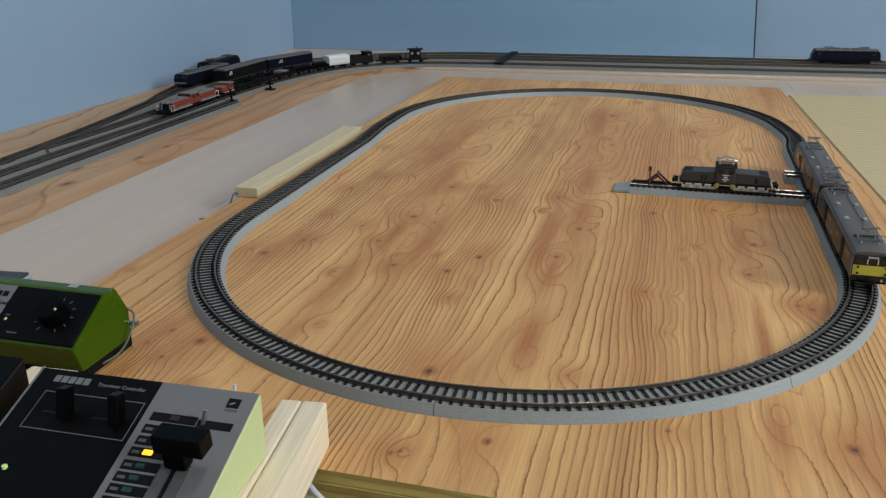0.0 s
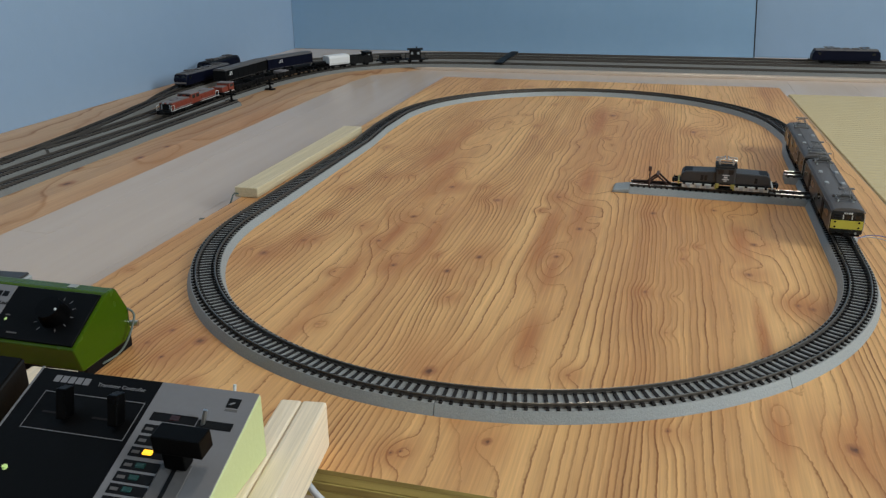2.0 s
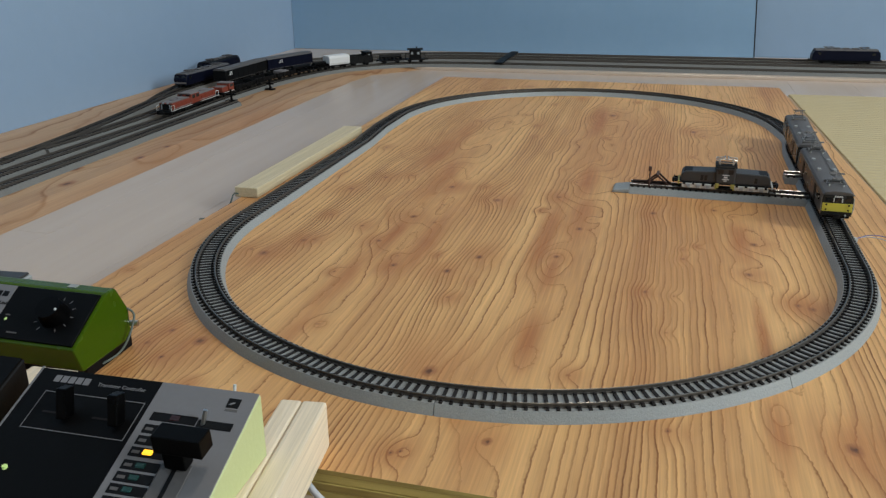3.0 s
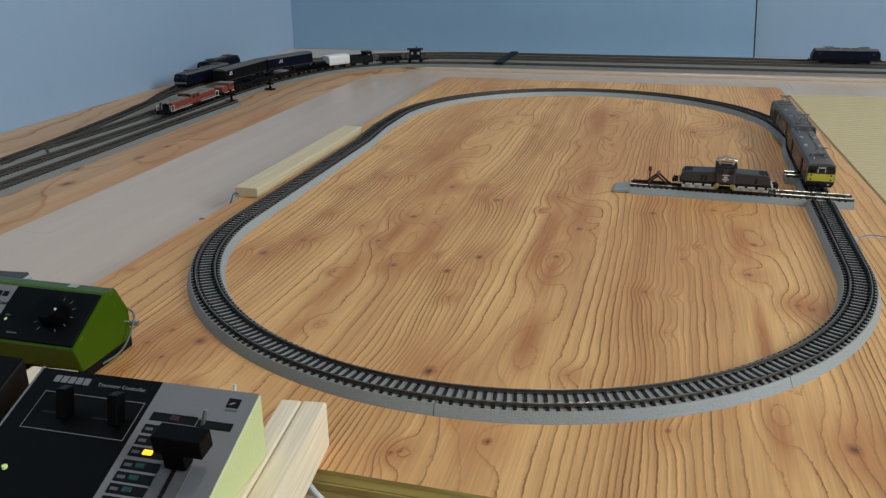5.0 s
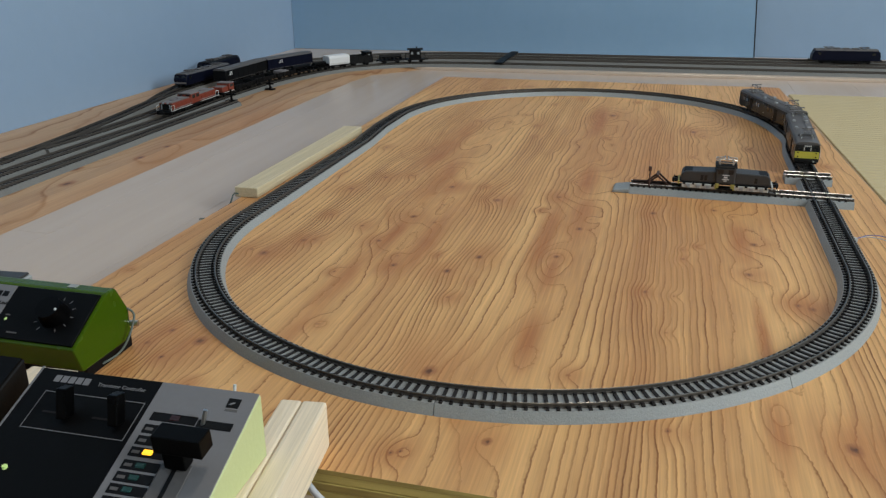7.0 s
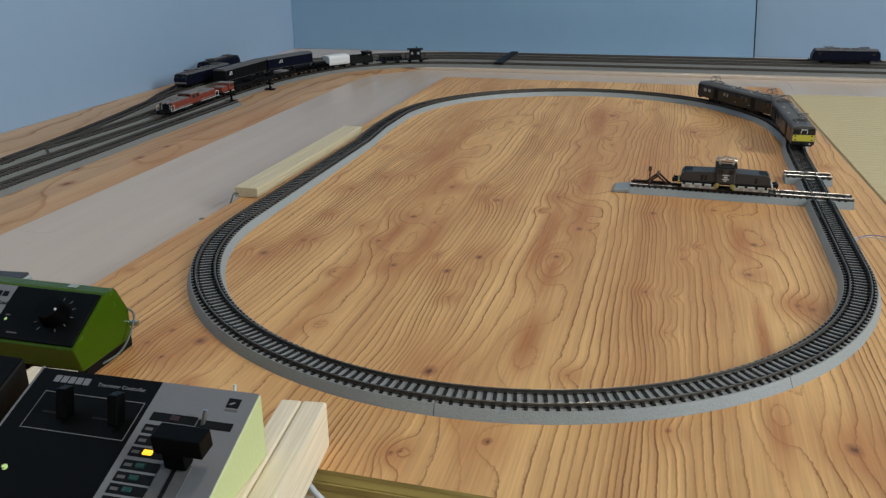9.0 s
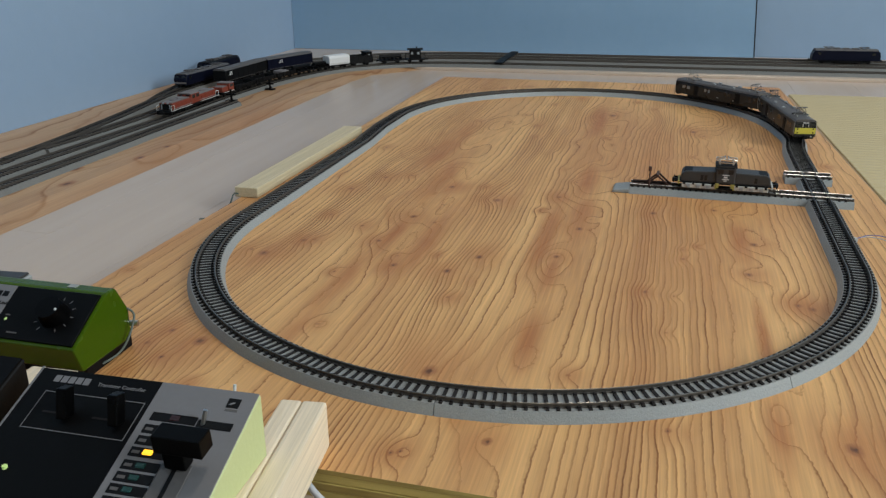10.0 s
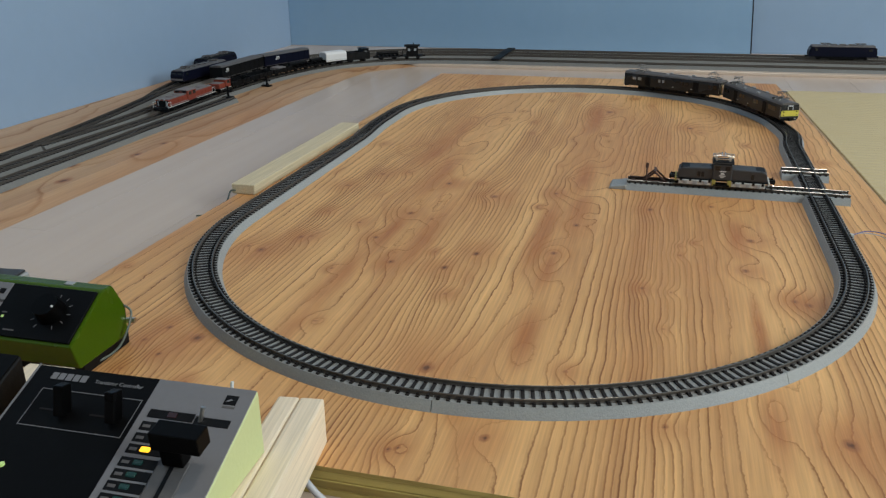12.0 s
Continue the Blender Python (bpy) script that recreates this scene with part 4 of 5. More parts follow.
def diesel(m):
    loco = thing("diesel_locomotive", m, "vermilion centre-cab diesel locomotive with grey tops and white stripe", "locomotive", "stock on the sidings")
    h, w = 0.049, 0.0088
    part("frame", boxed(-h, -w, 0.0034, h, w, 0.0056, 0.0004), M_BLACK, loco)
    for s in (-1, 1):
        x0, x1 = sorted((s * 0.0085, s * (h - 0.004)))
        part("hood", boxed(x0, -w + 0.0010, 0.0056, x1, w - 0.0010, 0.0126, 0.0007, None, 2), M_RED, loco, "vermilion hood")
        part("hood_top", boxed(x0 + 0.0006, -w + 0.0018, 0.0126, x1 - 0.0006, w - 0.0018, 0.0136, 0.0004), M_DUSTY, loco, "dusty grey hood top")
        for x in (0.018, 0.030):
            part("fan_cover", rod(bmesh.new(), (s * x, 0, 0.0135), (s * x, 0, 0.0144), 0.0042, 18), M_DUSTY, loco, "round grey fan cover")
        e = s * (h - 0.0038)
        part("end_panel", boxed(min(e - s * 0.0002, e + s * 0.0003), -w + 0.0022, 0.0060, max(e - s * 0.0002, e + s * 0.0003), w - 0.0022, 0.0120), M_BLACK, loco)
        for y in (-0.0048, 0.0048):
            part("end_stripe", boxed(e - 0.0005, y - 0.0006, 0.0064, e + 0.0005, y + 0.0006, 0.0116), M_VENT, loco, "white upright stripe")
            part("headlamp", rod(bmesh.new(), (e - s * 0.0006, y * 0.55, 0.0128), (e + s * 0.0008, y * 0.55, 0.0128), 0.0009, 12), M_PALEGLASS, loco)
        for k in (-1, 1):
            part("white_line", boxed(x0, k * (w - 0.0010) - 0.0001, 0.0066, x1, k * (w - 0.0010) + 0.0002, 0.0070), M_VENT, loco)
            part("running_edge", boxed(min(s * 0.0085, s * h), k * (w + 0.0001) - 0.0002, 0.0052, max(s * 0.0085, s * h), k * (w + 0.0001) + 0.0002, 0.0057), M_LETTER, loco, "white edge of the running board")
            for x in (0.016, 0.024, 0.032, 0.040):
                part("hood_door", boxed(s * x - 0.0030, k * (w - 0.0009) - 0.0001, 0.0078, s * x + 0.0030, k * (w - 0.0009) + 0.0001, 0.0114), M_RED, loco)
            for x in (h, h - 0.006):
                bm = rod(bmesh.new(), (s * x, k * (w - 0.0003), 0.0056), (s * x, k * (w - 0.0003), 0.0108), 0.00028, 5)
                part("handrail", bm, M_LETTER, loco)
            bm = rod(bmesh.new(), (s * h, k * (w - 0.0003), 0.0107), (s * (h - 0.006), k * (w - 0.0003), 0.0107), 0.00028, 5)
            part("handrail", bm, M_LETTER, loco)
        part("snow_plough", boxed(s * h - 0.0008, -w, 0.0016, s * h + 0.0008, w, 0.0046, 0.0003), M_BLACK, loco)
        coupler(loco, s * (h + 0.0006), s)
        bogie(loco, s * 0.030, 0.0075)
    part("cab", boxed(-0.0084, -w + 0.0002, 0.0056, 0.0084, w - 0.0002, 0.0158, 0.0006), M_RED, loco)
    part("cab_roof", prism([(-w, 0.0159), (w, 0.0159), (w * 0.75, 0.0172), (-w * 0.75, 0.0172)], "x", -0.0094, 0.0094, 0.0003), M_DUSTY, loco, "dusty grey cab roof")
    for k in (-1, 1):
        for x in (-0.0042, 0.0042):
            part("cab_window", boxed(x - 0.0026, k * (w - 0.0002) - 0.0002, 0.0116, x + 0.0026, k * (w - 0.0002) + 0.0002, 0.0150), M_GLASS, loco)
            part("end_window", boxed(k * 0.0084 - 0.0002, x - 0.0024, 0.0140, k * 0.0084 + 0.0002, x + 0.0024, 0.0154), M_GLASS, loco)


def shunter(m):
    loco = thing("shunting_locomotive", m, "small vermilion shunting locomotive behind the larger diesel", "locomotive", "stock on the sidings")
    h, w = 0.0125, 0.0082
    part("frame", boxed(-h, -w, 0.0030, h, w, 0.0056, 0.0003), M_BLACK, loco)
    part("hood", boxed(-h + 0.001, -w + 0.0015, 0.0056, 0.0010, w - 0.0015, 0.0112, 0.0006), M_RED, loco, "vermilion hood")
    part("hood_top", boxed(-h + 0.002, -w + 0.0022, 0.0112, 0.0006, w - 0.0022, 0.0118, 0.0002), M_DUSTY, loco)
    part("cab", boxed(0.0012, -w, 0.0056, h - 0.001, w, 0.0140, 0.0005), M_RED, loco)
    part("cab_roof", boxed(0.0006, -w - 0.0003, 0.0141, h - 0.0004, w + 0.0003, 0.0150, 0.0004), M_DUSTY, loco)
    for k in (-1, 1):
        part("cab_window", boxed(0.0032, k * w - 0.0002, 0.0102, 0.0094, k * w + 0.0002, 0.0132), M_GLASS, loco)
        part("white_line", boxed(-h + 0.001, k * (w + 0.0001) - 0.0002, 0.0052, h - 0.001, k * (w + 0.0001) + 0.0002, 0.0057), M_LETTER, loco)
    wheels(loco, (-0.006, 0.006))
    for s in (-1, 1):
        coupler(loco, s * (h - 0.0003), s)


def boxcab(m, label, length=0.104, body=None, top=None):
    loco = thing("electric_locomotive", m, label, "locomotive", "stock on the sidings")
    h, w = length / 2, 0.0092
    pts = [(-h, 0.0045), (h, 0.0045), (h, 0.0120), (h - 0.0026, 0.0180), (-h + 0.0026, 0.0180), (-h, 0.0120)]
    part("body", prism(pts, "y", -w, w, 0.0006), body or M_BLUE, loco, "dark blue slab-sided body")
    part("roof", prism([(-w + 0.0004, 0.01805), (w - 0.0004, 0.01805), (w * 0.7, 0.0198), (-w * 0.7, 0.0198)], "x", -h + 0.003, h - 0.003, 0.0003), top or M_ROOF, loco)
    for s in (-1, 1):
        for k in (-1, 1):
            part("cab_window", boxed(s * (h - 0.0012) - 0.0003, k * 0.0044 - 0.0030, 0.0130, s * (h - 0.0012) + 0.0008, k * 0.0044 + 0.0030, 0.0165), M_GLASS, loco)
            part("side_window", boxed(s * (h - 0.009) - 0.0022, k * w - 0.0002, 0.0125, s * (h - 0.009) + 0.0022, k * w + 0.0002, 0.0160), M_GLASS, loco)
        part("band", boxed(s * h - 0.0002, -w + 0.0006, 0.0060, s * h + 0.0002, w - 0.0006, 0.0085), M_DUSTY if body is None else M_BLACK, loco, "pale band on the end")
        bogie(loco, s * (h - 0.022), 0.0085)
        coupler(loco, s * h, s)
        pantograph(loco, s * (h - 0.021), 0.0197, M_ROOF, 0.0024)
    part("under_boxes", boxed(-0.014, -0.0080, 0.0014, 0.014, 0.0080, 0.0046, 0.0004), M_BLACK, loco)
    for x in (-0.012, 0.0, 0.012):
        part("roof_vent", boxed(x - 0.004, -0.0040, 0.0197, x + 0.004, 0.0040, 0.0212, 0.0003), M_ROOF, loco)


def logo_shape(base, x, y, z):
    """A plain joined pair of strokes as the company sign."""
    s = -1 if y < 0 else 1
    bm = boxed(x - 0.0024, y - 0.0002, z, x - 0.0012, y + 0.0002, z + 0.0042)
    box(bm, x - 0.0040, y - 0.0002, z, x - 0.0024, y + 0.0002, z + 0.0010)
    box(bm, x - 0.0004, y - 0.0002, z, x + 0.0006, y + 0.0002, z + 0.0042)
    box(bm, x + 0.0006, y - 0.0002, z + 0.0032, x + 0.0030, y + 0.0002, z + 0.0042)
    box(bm, x + 0.0020, y - 0.0002, z, x + 0.0030, y + 0.0002, z + 0.0032)
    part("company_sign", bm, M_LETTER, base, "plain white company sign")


def van(m, label, length, body, roofed=True, high=0.0205, sign=None):
    wagon = thing("freight_van", m, label, "railway van", "stock on the sidings")
    h, w = length / 2, 0.0092
    part("body", boxed(-h, -w, 0.0042, h, w, high - 0.0015, 0.0004), body, wagon)
    part("roof", prism([(-w, high - 0.00145), (w, high - 0.00145), (w * 0.75, high + 0.0006), (0, high + 0.0012), (-w * 0.75, high + 0.0006)], "x", -h, h, 0.0002), M_ROOF if roofed else body, wagon, "grey arched roof")
    for k in (-1, 1):
        for i in range(int(length / 0.012)):
            x = -h + 0.006 + i * 0.012
            part("side_rib", boxed(x - 0.0004, k * w - 0.0002, 0.0046, x + 0.0004, k * w + 0.0003, high - 0.0018), body, wagon)
        part("sill_line", boxed(-h + 0.002, k * w - 0.0001, 0.0048, h - 0.002, k * w + 0.0003, 0.0053), M_ROOF, wagon)
        if sign is not None:
            logo_shape(wagon, sign * -k, k * (w + 0.0002), 0.0115)
    for s in (-1, 1):
        bogie(wagon, s * (h - 0.016), 0.0060)
        coupler(wagon, s * (h - 0.0005), s)
    part("under_boxes", boxed(-0.010, -0.0075, 0.0016, 0.010, 0.0075, 0.0043, 0.0003), M_BLACK, wagon)


def low_wagon(m, label, length, load):
    wagon = thing("goods_wagon", m, label, "goods wagon", "stock on the sidings")
    h, w = length / 2, 0.0086
    part("frame", boxed(-h, -w, 0.0038, h, w, 0.0052, 0.0003), M_BLACK, wagon)
    wheels(wagon, (-h * 0.55, h * 0.55))
    for s in (-1, 1):
        coupler(wagon, s * (h - 0.0005), s)
        for k in (-1, 1):
            part("axle_guard", boxed(s * h * 0.55 - 0.0014, k * 0.0066 - 0.0004, 0.0014, s * h * 0.55 + 0.0014, k * 0.0066 + 0.0004, 0.0040), M_BLACK, wagon)
    if load == "cover":
        pts = [(-w, 0.0053), (w, 0.0053), (w + 0.0002, 0.0150), (w - 0.0022, 0.0182), (-w + 0.0022, 0.0182), (-w - 0.0002, 0.0150)]
        part("cover", prism(pts, "x", -h + 0.0006, h - 0.0006, 0.0010, 2), M_COVER, wagon, "white covering with rounded shoulders")
        for k in (-1, 1):
            part("cover_hem", boxed(-h + 0.002, k * (w + 0.0002) - 0.0002, 0.0070, h - 0.002, k * (w + 0.0002) + 0.0002, 0.0076), M_PALEGREY, wagon)
        for s in (-1, 1):
            part("frame_end", boxed(s * h - 0.0006, -w, 0.0040, s * h + 0.0006, w, 0.0056), M_BLACK, wagon)
    elif load == "box":
        for k in (-1, 1):
            part("side_board", boxed(-h, k * w - 0.0004, 0.0052, h, k * w + 0.0004, 0.0145, 0.0002), M_BLACK, wagon)
            for i in range(4):
                x = -h + (i + 0.5) * length / 4
                part("stanchion", boxed(x - 0.0005, k * (w + 0.0005) - 0.0003, 0.0050, x + 0.0005, k * (w + 0.0005) + 0.0003, 0.0150), M_BLACK, wagon)
        part("cabin", boxed(h - 0.011, -w + 0.0006, 0.0052, h - 0.001, w - 0.0006, 0.0178, 0.0005), M_BLACK, wagon)
        part("cabin_roof", boxed(h - 0.0118, -w, 0.0179, h - 0.0002, w, 0.0189, 0.0003), M_SATIN, wagon)
        for k in (-1, 1):
            part("cabin_window", boxed(h - 0.0075, k * (w - 0.0006) - 0.0002, 0.0120, h - 0.0045, k * (w - 0.0006) + 0.0002, 0.0155), M_PALEGLASS, wagon)
    elif load in ("open", "planks"):
        for k in (-1, 1):
            part("side_board", boxed(-h, k * w - 0.0004, 0.0052, h, k * w + 0.0004, 0.0094, 0.0002), M_BLACK, wagon)
            part("end_board", boxed(k * h - 0.0004, -w + 0.0004, 0.0052, k * h + 0.0004, w - 0.0004, 0.0094, 0.0002), M_BLACK, wagon)
            for i in range(5):
                x = -h + (i + 0.5) * length / 5
                part("stanchion", boxed(x - 0.0004, k * (w + 0.0006) - 0.0003, 0.0046, x + 0.0004, k * (w + 0.0006) + 0.0003, 0.0098), M_BLACK, wagon)
        if load == "planks":
            for i in range(4):
                part("plank", boxed(-0.008, -0.0070 + i * 0.0036, 0.0053, 0.008, -0.0038 + i * 0.0036, 0.0102 + 0.0004 * (i % 2), 0.0002), M_DUSTY, wagon, "dusty plank")
    elif load == "rack":
        for i in range(6):
            x = -h + (i + 0.5) * length / 6
            part("cross_bar", boxed(x - 0.0006, -w, 0.0052, x + 0.0006, w, 0.0072 + 0.0014 * (i % 2)), M_BLACK, wagon)
        part("pipe_load", rod(bmesh.new(), (-h + 0.002, 0, 0.0098), (h - 0.002, 0, 0.0098), 0.0024, 12), M_BLACK, wagon)
    else:
        part("cabin", boxed(-0.0085, -w + 0.0008, 0.0052, 0.0085, w - 0.0008, 0.0182, 0.0004), M_BLACK, wagon, "black brakevan cabin")
        part("cabin_roof", prism([(-w, 0.0183), (w, 0.0183), (w * 0.7, 0.0198), (0, 0.0203), (-w * 0.7, 0.0198)], "x", -0.0115, 0.0115, 0.0002), M_BLACK, wagon)
        part("chimney", rod(bmesh.new(), (0.002, 0.003, 0.0195), (0.002, 0.003, 0.0225), 0.0007), M_BLACK, wagon)
        for k in (-1, 1):
            for x in (-0.0045, 0.0045):
                part("cabin_window", boxed(x - 0.0016, k * (w - 0.0008) - 0.0002, 0.0120, x + 0.0016, k * (w - 0.0008) + 0.0002, 0.0155), M_PALEGLASS, wagon)
            for s in (-1, 1):
                bm = rod(bmesh.new(), (s * (h - 0.0008), k * (w - 0.0012), 0.0052), (s * (h - 0.0008), k * (w - 0.0012), 0.0122), 0.0004, 5)
                rod(bm, (s * (h - 0.0008), k * (w - 0.0012), 0.0120), (s * 0.0088, k * (w - 0.0012), 0.0120), 0.0003, 5)
                part("railing", bm, M_BLACK, wagon)


def track_end(m, label):
    post = thing("track_end_post", m, label, "track end", "stock on the sidings")
    part("foot", boxed(-0.0050, -0.0085, -0.0006, 0.0050, 0.0085, 0.0012, 0.0003), M_BLACK, post)
    bm = boxed(-0.0010, -0.0016, 0.0012, 0.0010, 0.0016, 0.0180, 0.0004)
    rod(bm, (0.0006, 0, 0.0090), (0.0046, 0, 0.0012), 0.0007, 6)
    part("upright", bm, M_BLACK, post)
    part("cross_arm", boxed(-0.0012, -0.0080, 0.0085, 0.0012, 0.0080, 0.0110, 0.0003), M_BLACK, post)


diesel(stand(1, 0.343))
van(stand(2, 0.533), "near-black freight van with grey roof on the sidings", 0.104, M_BLACK, high=0.0192, sign=-0.040)
van(stand(2, 0.628), "navy blue freight van with grey roof on the sidings", 0.088, M_BLUE, high=0.0192, sign=-0.020)
shunter(stand(1, 0.4165))
for y, load, length in ((0.4545, "open", 0.046), (0.5035, "open", 0.046), (0.549, "planks", 0.039), (0.589, "rack", 0.038)):
    low_wagon(stand(1, y), {"open": "low black open wagon standing before the vans", "rack": "low black wagon carrying a dark pipe before the vans",
                            "planks": "low black wagon with a dusty plank load"}[load], length, load)
low_wagon(stand(1, 0.624), "low black wagon between the van and white wagon", 0.026, "rack")
low_wagon(stand(1, 0.652), "white-covered short goods wagon on the curve", 0.036, "cover")
low_wagon(stand(1, 0.682), "black open wagon with a small cabin", 0.036, "box")
low_wagon(stand(1, -0.322, "x"), "low black wagon carrying a pipe", 0.036, "rack")
low_wagon(stand(1, -0.289, "x"), "small black brakevan with end platforms", 0.030, "brake")
LOW = Matrix.Scale(0.88, 4, (0, 0, 1))
boxcab(stand(3, 0.503) @ LOW, "navy electric locomotive with pale end band beside the wall")
boxcab(stand(4, 0.588) @ LOW, "dark electric locomotive with grey roof beside the wall", 0.084, M_BLUE, M_BLACK)
boxcab(stand(3, 0.310, "x"), "near-black navy locomotive with grey roof by the far wall", 0.088, M_BLUE, M_ROOF)
SMALL = Matrix.Scale(0.72, 4)
track_end(pose(-0.4065, 0.396, YARD_Z + 0.0050, 0, 0, 95) @ SMALL, "black track-end post standing before the freight van")
track_end(pose(-0.4090, 0.497, YARD_Z + 0.0010, 0, 0, 80) @ SMALL, "black low post standing beside the freight van")


def yard_extra():
    strip = link("track_joiner_strip", boxed(-0.006, -0.064, 0.0, 0.006, 0.064, 0.0018, 0.0003), M_BLACK)
    strip.matrix_world = pose(-0.166, 0.800, YARD_Z + 0.0062)
    tagged(strip, "black strip laid across the far tracks", "strip")


yard_extra()


# ---- controllers and loose timber by the board's near corner ----
SLOPE = 0.37


def slab(x0, y0, x1, y1, low, high, bevel=0.0):
    """A flat piece lying on the controller's sloping face, from low to high above it."""
    bm = boxed(x0, y0, low, x1, y1, high, bevel)
    for v in bm.verts:
        v.co.z += 0.022 + SLOPE * v.co.y
    return bm


def writing(text, size, m, parent, material, name="lettering"):
    cu = bpy.data.curves.new(name, "FONT")
    cu.body, cu.size, cu.extrude = text, size, 0.00008
    cu.materials.append(material)
    ob = new(name, cu)
    ob.parent = parent
    ob.matrix_basis = m
    return ob


def controller():
    base = thing("train_controller", pose(-0.0356, -0.2483, 0.018, 0, 0, 1.75), "black and silver train speed controller with a large lever", "controller")
    w, d = 0.0752, 0.056
    zf = 0.022 - d * SLOPE
    case = prism([(-d, 0.0), (0.0, 0.0), (0.0, 0.0219), (-d, zf - 0.0001)], "x", -w, 0.0, 0.0005)
    part("casing", case, M_PALEGREEN, base, "pale yellow-green casing")
    tilt = math.degrees(math.atan(SLOPE))
    part("black_face", slab(-w + 0.0003, -d + 0.0005, -0.0326, -0.0006, 0.0001, 0.0005, 0.0001), M_SATIN, base, "satin black face plate")
    part("silver_face", slab(-0.0325, -d + 0.0005, -0.0002, -0.0006, 0.0001, 0.0005, 0.0001), M_GREY, base, "silver-grey face plate")
    part("left_trim", slab(-w - 0.0002, -d, -w + 0.0004, -0.0004, 0.0, 0.0008), M_GREY, base)
    for x0, y0, x1, y1 in ((-0.0687, -0.0089, -0.0340, -0.0087), (-0.0687, -0.0217, -0.0340, -0.0215), (-0.0687, -0.0218, -0.0685, -0.0086), (-0.0342, -0.0218, -0.0340, -0.0086)):
        part("outline_bar", slab(x0, y0, x1, y1, 0.0005, 0.0006), M_GREY, base)
    # brand sign as plain bars, then the words
    for i in range(5):
        x = -0.0686 + i * 0.0026
        part("sign_bar", slab(x, -0.0052, x + 0.0021, -0.0028, 0.0005, 0.0006), M_GREY, base)
    writing("Transistor Controller", 0.0019, Matrix.Translation((-0.0530, -0.0050, 0.022 - SLOPE * 0.0050 + 0.0006)) @ pose(0, 0, 0, tilt), base, M_GREY)
    for x, y in ((-0.0650, -0.0160), (-0.0478, -0.0160)):
        part("caption_bar", slab(x, y, x + 0.0062, y + 0.0006, 0.0005, 0.0006), M_SLEEPER, base)
    for x in (-0.0560, -0.0387):
        bm = boxed(-0.0016, -0.0024, 0, 0.0016, 0.0022, 0.0094, 0.0005, pose(x, -0.0170, 0.022 - SLOPE * 0.017 + 0.0008, -14), 2)
        part("toggle", bm, M_KNOB, base, "tall black toggle")
    # lamp rows
    part("row_plate", slab(-0.0297, -0.0139, -0.0150, -0.0112, 0.0005, 0.0007), M_BLACK, base)
    part("lamp", slab(-0.0235, -0.0134, -0.0205, -0.0116, 0.0006, 0.0009, 0.0001), M_DARKRED, base)
    part("direction_slot", slab(-0.0145, -0.0143, -0.0034, -0.0118, 0.0005, 0.0007), M_BLACK, base, "black slot of the direction switch")
    for i, (y, lamp) in enumerate(((-0.0168, None), (-0.0206, None), (-0.0243, M_AMBER), (-0.0284, M_TEAL), (-0.0321, M_TEAL), (-0.0357, M_TEAL), (-0.0394, M_TEAL))):
        part("row_plate", slab(-0.0300, y - 0.0014, -0.0185, y + 0.0014, 0.0005, 0.0007), M_BLACK, base)
        part("caption_bar", slab(-0.0292, y - 0.0006, -0.0268, y + 0.0003, 0.0006, 0.0008), M_ROOF, base)
        if lamp:
            bm = slab(-0.0258, y - 0.0008, -0.0226, y + 0.0008, 0.0006, 0.0011, 0.0003)
            part("lamp", bm, lamp, base, "lit amber lamp" if lamp is M_AMBER else "unlit teal lamp")
    bm = rod(bmesh.new(), (-0.0640, -0.0346, 0.022 - SLOPE * 0.0346), (-0.0640, -0.0346, 0.022 - SLOPE * 0.0346 + 0.0012), 0.0008, 12)
    part("pilot_lamp", bm, M_LED, base, "small lit green pilot lamp")
    # direction switch and main lever
    z = 0.022 - SLOPE * 0.0125
    bm = rod(bmesh.new(), (-0.0128, -0.0130, z), (-0.0118, -0.0120, z + 0.0046), 0.0007, 10)
    part("direction_switch", bm, M_STEEL, base, "small chrome switch lever")
    part("lever_slot", slab(-0.0142, -d + 0.002, -0.0130, -0.0150, 0.0005, 0.0010), M_BLACK, base)
    part("lever_plate", slab(-0.0182, -d + 0.002, -0.0090, -0.0262, 0.0005, 0.0008, 0.0002), M_ROOF, base)
    z = 0.022 - SLOPE * 0.026
    bm = boxed(-0.0042, -0.0024, 0.0005, 0.0024, 0.0022, 0.0105, 0.0005, pose(-0.0122, -0.0262, z, 6), 2)
    box(bm, -0.0068, -0.0034, 0.0066, 0.0080, 0.0030, 0.0124, 0.0004, pose(-0.0112, -0.0262, z, 6), 2)
    part("speed_lever", bm, M_KNOB, base, "large black T-shaped speed lever")
    # maker's sign: a plain square with a diagonal
    part("maker_sign", slab(-0.0086, -0.0066, -0.0046, -0.0034, 0.0005, 0.0006), M_BLACK, base)
    part("sign_stroke", prism(((-0.0080, -0.0060), (-0.0070, -0.0060), (-0.0052, -0.0040), (-0.0062, -0.0040)), "z", 0.0, 0.0001), M_GREY, base).matrix_basis = Matrix.Translation((0, 0, 0.0226 - SLOPE * 0.0050)) @ pose(0, 0, 0)
    part("caption_bar", slab(-0.0084, -0.0078, -0.0044, -0.0071, 0.0005, 0.0006), M_ROOF, base)
    bm = rod(bmesh.new(), (-0.0092, 0.0004, 0.0200), (-0.0090, 0.0010, 0.0234), 0.0005, 8)
    part("rear_toggle", bm, M_LETTER, base, "small white switch at the back")


